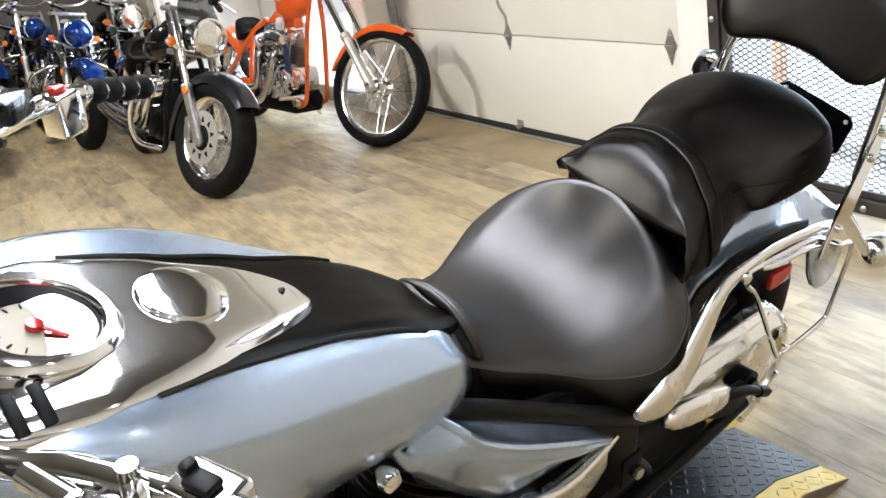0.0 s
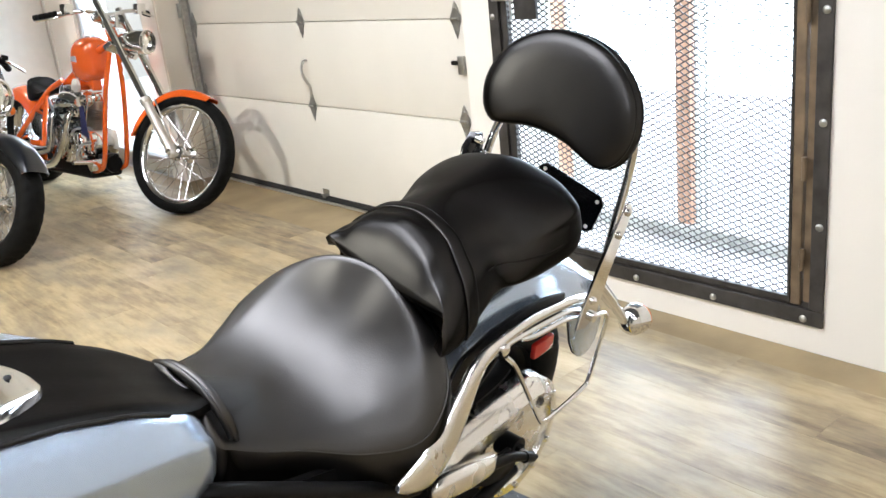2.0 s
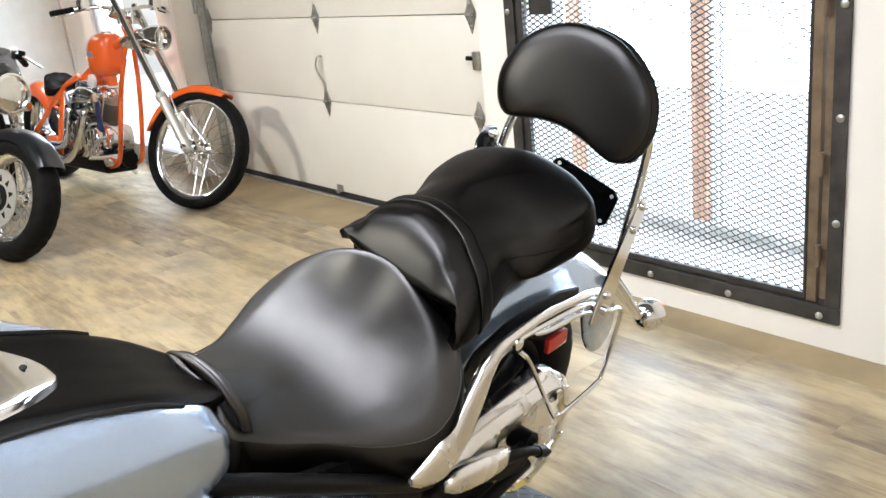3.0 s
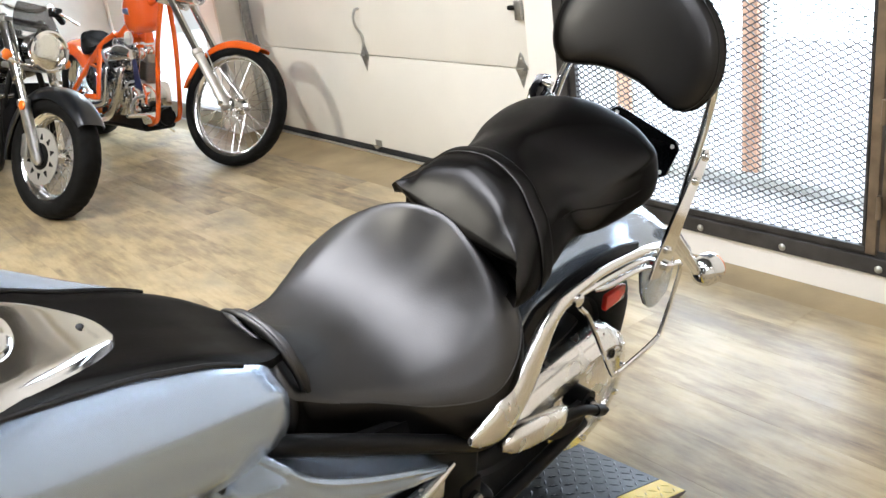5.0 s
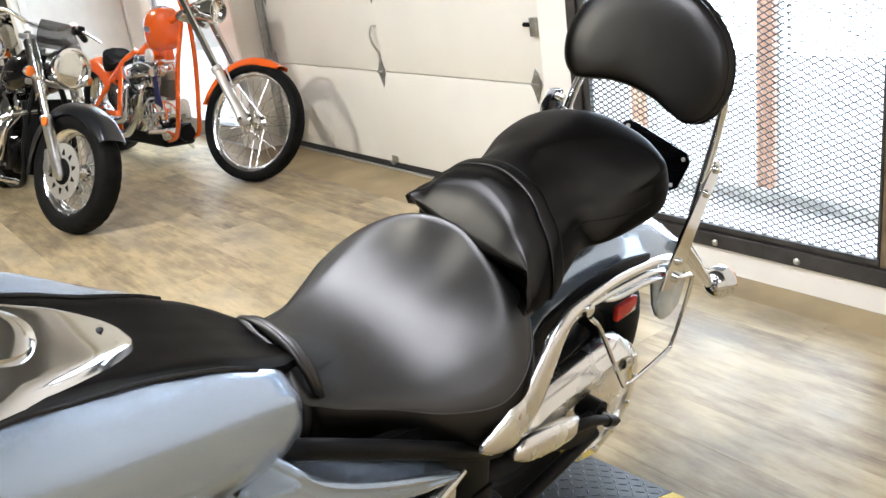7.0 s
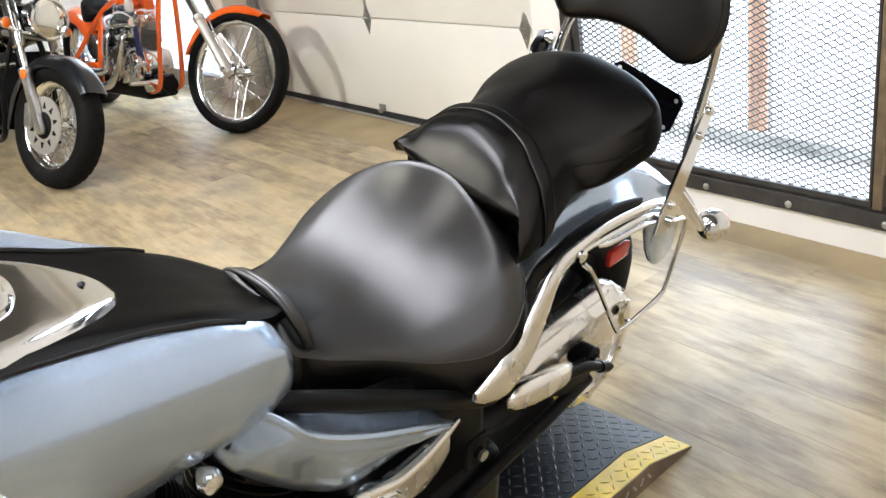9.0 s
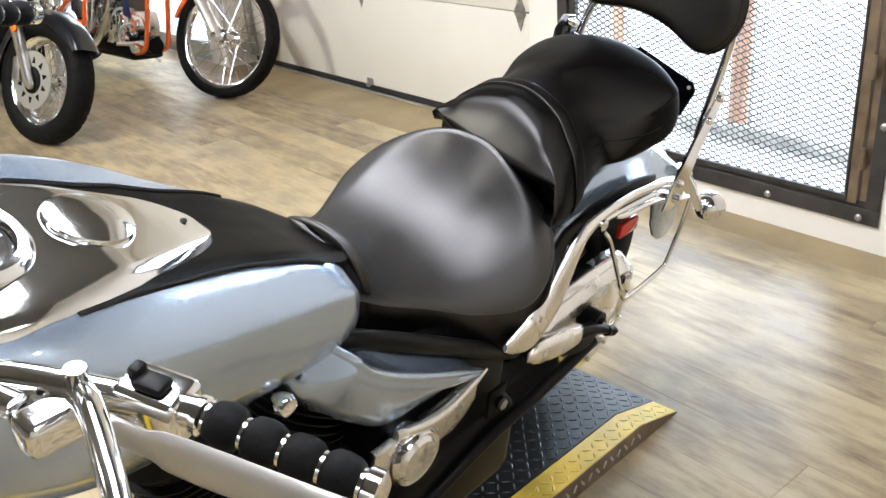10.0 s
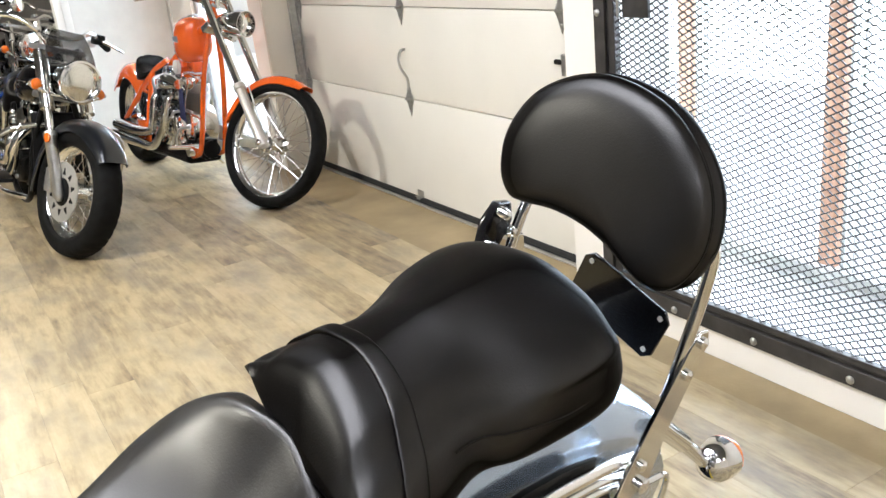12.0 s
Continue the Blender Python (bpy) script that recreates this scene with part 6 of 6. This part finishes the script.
# ---- the orange chopper ----
def chopper(m):
    b = thing("chopper", m, "orange chopper with raked chrome fork and tall spoked front wheel", "motorcycle")
    FX = -2.05
    neck = Vector((-1.45, 0, 0.98))
    axis = Vector((0.62, 0, 0.785))
    S = Matrix.Translation(neck) @ Matrix.Rotation(radians(25), 4, axis) @ Matrix.Translation(-neck)
    wheel(b, at(-0.13, 0, 0.32), 0.32, 0.20, 0.215, 0.06, 0.18, CHROME, spokes=32, name="rear_wheel")
    wheel(b, S @ at(FX, 0, 0.345), 0.345, 0.095, 0.285, 0.045, 0.13, CHROME, spokes=40, name="front_wheel")
    for s in (-1, 1):
        leg = part("fork_leg", rod((FX + 0.02, s * 0.095, 0.37), (-1.36, s * 0.095, 1.20), 0.021, 16), CHROME, b, "long raked chrome fork leg", m=S)
        part("fork_slider", lathe([(0.016, -0.03), (0.028, -0.02), (0.028, 0.34), (0.034, 0.345), (0.034, 0.375), (0.022, 0.38)], 18), SATIN, leg, m=S @ at(FX, s * 0.095, 0.345) @ Matrix.Rotation(math.atan2(0.69, 0.85), 4, "Y"))
        part("axle_nut", lathe([(0.018, 0), (0.018, 0.012), (0.010, 0.02)], 10), CHROME, leg, m=S @ at(FX, s * 0.12, 0.345) @ (TURN_Y if s > 0 else Matrix.Rotation(radians(90), 4, "X")))
        part("frame_tube", sweep([(-1.06, s * 0.11, 0.15), (-0.9, s * 0.115, 0.15), (-0.45, s * 0.13, 0.16), (-0.13, s * 0.14, 0.32)], 0.014, n=12), BLACK_METAL, b, "dark lower frame tube")
        part("frame_tube", sweep([(-0.78, s * 0.05, 0.74), (-0.62, s * 0.09, 0.66), (-0.40, s * 0.13, 0.49), (-0.13, s * 0.14, 0.32)], 0.018, n=12), ORANGE, b, "orange frame tube")
        part("frame_tube", sweep([(-0.62, s * 0.10, 0.64), (-0.60, s * 0.14, 0.40), (-0.56, s * 0.15, 0.15)], 0.016, n=12), ORANGE, b, "orange frame tube")
    for s in (-1, 1):
        part("down_tube", sweep([(-1.43, s * 0.02, 0.96), (-1.37, s * 0.060, 0.66), (-1.29, s * 0.075, 0.27), (-1.21, s * 0.080, 0.185), (-1.05, s * 0.09, 0.17)], 0.0155, n=12), ORANGE, b, "orange down tube")
    part("back_bone", sweep([(-1.45, 0, 0.99), (-1.15, 0, 0.90), (-0.78, 0, 0.74), (-0.62, 0, 0.66)], 0.024, n=12), ORANGE, b, "orange backbone tube")
    part("neck", rod((-1.50, 0, 0.92), (-1.41, 0, 1.05), 0.032, 16), ORANGE, b)
    part("fork_clamp", merge(block(-0.03, 0.03, -0.13, 0.13, -0.018, 0.018, 0.006)), CHROME, b, m=S @ at(-1.40, 0, 1.10) @ Matrix.Rotation(radians(38), 4, "Y"))
    part("fork_clamp", merge(block(-0.03, 0.03, -0.13, 0.13, -0.018, 0.018, 0.006)), CHROME, b, m=S @ at(-1.52, 0, 0.93) @ Matrix.Rotation(radians(38), 4, "Y"))
    # tank
    rings = []
    for x, w, zt, zb in curve([(-0.972, 0.02, 0.885, 0.80), (-0.982, 0.060, 0.935, 0.765), (-1.01, 0.088, 0.978, 0.745), (-1.07, 0.104, 1.004, 0.735), (-1.14, 0.106, 1.014, 0.740), (-1.20, 0.092, 1.010, 0.765), (-1.235, 0.062, 0.990, 0.80), (-1.246, 0.02, 0.955, 0.85)], 4):
        ring = []
        for i in range(32):
            t = 2 * math.pi * i / 32
            c, q = math.cos(t), math.sin(t)
            zm = (zt + zb) / 2
            ring.append((x, w * math.copysign(abs(c) ** 0.66, c), zm + (zt - zm) * math.copysign(abs(q) ** 0.72, q)))
        rings.append(ring)
    tk = part("fuel_tank", loft(rings), ORANGE, b, "tall orange fuel tank")
    part("emblem", slab([(-0.04, -0.02), (0.04, -0.012), (0.045, 0.015), (-0.03, 0.02)], -0.002, 0.002, 0.001, 1), STEEL, tk, m=at(-1.10, 0.106, 0.88))
    part("tank_mount", merge(block(-1.03, -1.0, -0.05, 0.05, 0.66, 0.75, 0.008), block(-1.16, -1.05, -0.03, 0.03, 0.68, 0.75, 0.008)), ORANGE, tk)
    part("filler_cap", lathe([(0.035, 0), (0.035, 0.012), (0.02, 0.02), (0.001, 0.022)], 20), CHROME, tk, m=at(-1.15, 0, 1.005))
    part("seat", cushion([(-0.72, 0.04, 0.05, 0.73, 0.725, 0.69), (-0.66, 0.08, 0.09, 0.705, 0.71, 0.66), (-0.52, 0.115, 0.13, 0.66, 0.675, 0.61), (-0.40, 0.115, 0.13, 0.67, 0.70, 0.60), (-0.32, 0.09, 0.10, 0.73, 0.75, 0.64), (-0.29, 0.04, 0.05, 0.75, 0.75, 0.70)], 4, 3), LEATHER, b, "low black leather solo seat", smooth=60)
    part("rear_fender", fender(-0.13, 0.32, 0.375, 0.125, 165, 30, skirt=0.10), ORANGE, b, "orange rear fender")
    part("front_fender", fender(FX, 0.345, 0.375, 0.055, 118, 12, skirt=0.045), ORANGE, b, "short orange front fender", m=S)
    part("fender_stay", merge(rod((FX, 0.07, 0.36), (FX + 0.20, 0.07, 0.66), 0.004), rod((FX, -0.07, 0.36), (FX + 0.20, -0.07, 0.66), 0.004)), STEEL, b, m=S)
    engine(b, (-1.0, 0.34), CHROME, STEEL)
    # Black mass added to darken the open space under the engine.
    part("underside_fill", block(-1.16, -0.60, -0.11, 0.12, 0.125, 0.235, 0.03, 3), BLACK_METAL, b, "black mass filling in the dark engine underside")
    # Black block added behind the engine parts to darken the gaps between them.
    part("engine_gap_fill", block(-1.10, -0.68, -0.05, 0.05, 0.20, 0.56, 0.04, 3), BLACK_METAL, b)
    part("cam_cover", lathe([(0.09, 0), (0.092, 0.02), (0.06, 0.04), (0.001, 0.045)], 28), CHROME, b, "polished cam cover", m=at(-0.98, 0.13, 0.36) @ TURN_Y)
    part("intake_cover", sweep([(-1.16, 0.13, 0.62), (-1.02, 0.16, 0.63), (-0.86, 0.13, 0.58)], [0.03, 0.055, 0.03], 0.04, 14), CHROME, b, "teardrop chrome intake cover")
    part("gearbox", block(-0.82, -0.62, -0.10, 0.11, 0.25, 0.40, 0.03, 3), CHROME, b)
    for k in range(3):
        part("case_rib", block(-1.13 + 0.045 * k, -1.115 + 0.045 * k, 0.10, 0.162, 0.24, 0.42, 0.004), CHROME, b)
    part("carburettor", merge(rod((-1.0, 0.02, 0.60), (-1.0, 0.14, 0.60), 0.035, 16), block(-1.05, -0.95, 0.06, 0.12, 0.56, 0.66, 0.01)), CAST, b)
    part("oil_tank", lathe([(0.09, -0.13), (0.10, -0.11), (0.10, 0.11), (0.09, 0.13)], 28), CHROME, b, "chrome oil tank", m=at(-0.47, 0, 0.44) @ TURN_Y)
    part("battery_side", block(-0.56, -0.38, 0.125, 0.165, 0.22, 0.34, 0.02), ORANGE, b)
    for k in range(2):
        part("exhaust_pipe", sweep([(-1.02 + 0.20 * k, 0.08, 0.56), (-1.05 + 0.22 * k, 0.17, 0.52), (-0.98 + 0.18 * k, 0.19, 0.36), (-0.80 + 0.05 * k, 0.195, 0.215 + 0.085 * k), (-0.52, 0.20, 0.205 + 0.075 * k), (-0.10 - 0.06 * k, 0.215, 0.215 + 0.075 * k)], [0.022, 0.024, 0.026, 0.028, 0.036, 0.038], n=14), CHROME, b, "polished exhaust pipe")
    part("regulator", merge(block(-1.24, -1.14, -0.05, 0.05, 0.16, 0.28, 0.01), rod((-1.26, 0, 0.22), (-1.12, 0, 0.22), 0.055, 20)), BLACK_METAL, b)
    part("oil_filter", rod((-1.20, 0.05, 0.22), (-1.20, 0.13, 0.22), 0.038, 20), CHROME, b)
    part("hanging_tag", slab([(-0.045, -0.10), (0.045, -0.085), (0.03, 0.09), (-0.02, 0.10)], -0.002, 0.002, 0), NAVY, b, "dark blue cloth tag", m=at(-1.20, 0.14, 0.50))
    for k, (p, q, r) in enumerate((((-0.90, 0.10, 0.42), (-0.82, 0.10, 0.62), 0.009), ((-0.94, 0.105, 0.42), (-0.90, 0.10, 0.64), 0.009), ((-1.06, 0.105, 0.42), (-1.10, 0.10, 0.64), 0.009), ((-1.10, 0.10, 0.42), (-1.18, 0.09, 0.62), 0.009))):
        part("pushrod_tube", rod(p, q, r, 10), CHROME, b)
    part("coil_cover", block(-1.06, -0.94, 0.06, 0.13, 0.66, 0.72, 0.012), CHROME, b)
    part("oil_line", sweep([(-0.70, 0.10, 0.42), (-0.80, 0.16, 0.50), (-0.92, 0.15, 0.46), (-1.0, 0.14, 0.30)], 0.006, n=8), BLACK_METAL, b)
    part("forward_peg", rod((-1.22, 0.10, 0.24), (-1.24, 0.26, 0.26), 0.014, 12), CHROME, b)
    for x, z, c in ((-1.10, 0.665, CHROME), (-0.90, 0.665, CHROME), (-0.82, 0.56, CHROME)):
        part("rocker_cover", lathe([(0.03, -0.09), (0.05, -0.08), (0.055, 0.0), (0.05, 0.09), (0.03, 0.105), (0.001, 0.107)], 20), c, b, m=at(x, 0.02, z) @ TURN_Y)
    part("horn", lathe([(0.01, -0.02), (0.04, -0.01), (0.042, 0.01), (0.001, 0.02)], 20), WHITE_PLASTIC, b, m=at(-1.12, 0.12, 0.72) @ TURN_Y)
    hl = part("headlight", lathe([(0.004, 0.13), (0.025, 0.12), (0.048, 0.085), (0.064, 0.03), (0.071, -0.03), (0.073, -0.06), (0.066, -0.062), (0.060, -0.03), (0.02, 0.02), (0.001, 0.022)], 32), CHROME, b, "bullet-shaped chrome headlight", m=S @ at(-1.60, 0, 0.985) @ TURN_X)
    lamp_glass(hl, S @ at(-1.60, 0, 0.985) @ TURN_X, 0.070, -0.072)
    part("visor", lathe([(0.066, -0.04), (0.074, -0.05), (0.074, -0.105), (0.070, -0.105), (0.069, -0.05)], 28, closed=True), CHROME, hl, m=S @ at(-1.60, 0, 0.985) @ TURN_X)
    part("lamp_bracket", rod((-1.62, 0, 0.89), (-1.50, 0, 0.93), 0.014), CHROME, b, m=S)
    bar = part("handlebar", sweep([(-1.28, -0.37, 1.13), (-1.35, -0.25, 1.155), (-1.41, -0.13, 1.16), (-1.42, 0.0, 1.14), (-1.41, 0.13, 1.16), (-1.35, 0.25, 1.155), (-1.28, 0.37, 1.13)], 0.0125, n=12), CHROME, b, "chrome handlebar")
    for s in (-1, 1):
        prof, gm = grip_shape((-1.335, s * 0.275, 1.15), (-1.275, s * 0.385, 1.128), 0.018, 5)
        part("grip", lathe(prof, 18), RUBBER, bar, "ribbed dark grip", m=gm)
        part("control", block(-0.03, 0.03, -0.03, 0.03, -0.02, 0.045, 0.007), CHROME, bar, m=at(-1.365, s * 0.23, 1.16))
        part("lever", sweep([(-1.40, s * 0.23, 1.15), (-1.37, s * 0.32, 1.125), (-1.32, s * 0.40, 1.11)], 0.007, n=8), CHROME, bar)
        part("riser", rod((-1.42, s * 0.04, 1.06), (-1.42, s * 0.04, 1.15), 0.016), CHROME, bar)
    part("sidestand", rod((-0.85, -0.14, 0.15), (-0.80, -0.26, 0.045), 0.011), CHROME, b)
    return b


chopper(place(2.29, 7.08, 96, 6) @ Matrix.Rotation(radians(-0.24), 4, "Y"))

# ---- floor planks ----
PW, PL = 0.152, 1.22
plank_meshes = []
for k in range(4):
    bm = block(0.0002, PW - 0.0002, 0.0002, PL - 0.0002, -0.004, 0.0, 0.0004, 1)
    me = bpy.data.meshes.new("plank")
    bm.to_mesh(me)
    bm.free()
    me.materials.append(PLANK)
    plank_meshes.append(me)
rng = random.Random(4)
x = XS - PW
while x > -0.9:
    y = -0.6 - rng.uniform(0, PL)
    while y < 8.6:
        if x > -0.2 or y > 2.0:
            ob = new("plank", plank_meshes[rng.randrange(4)])
            ob.location = (x, y, 0)
            ob.parent = floor
        y += PL
    x -= PW
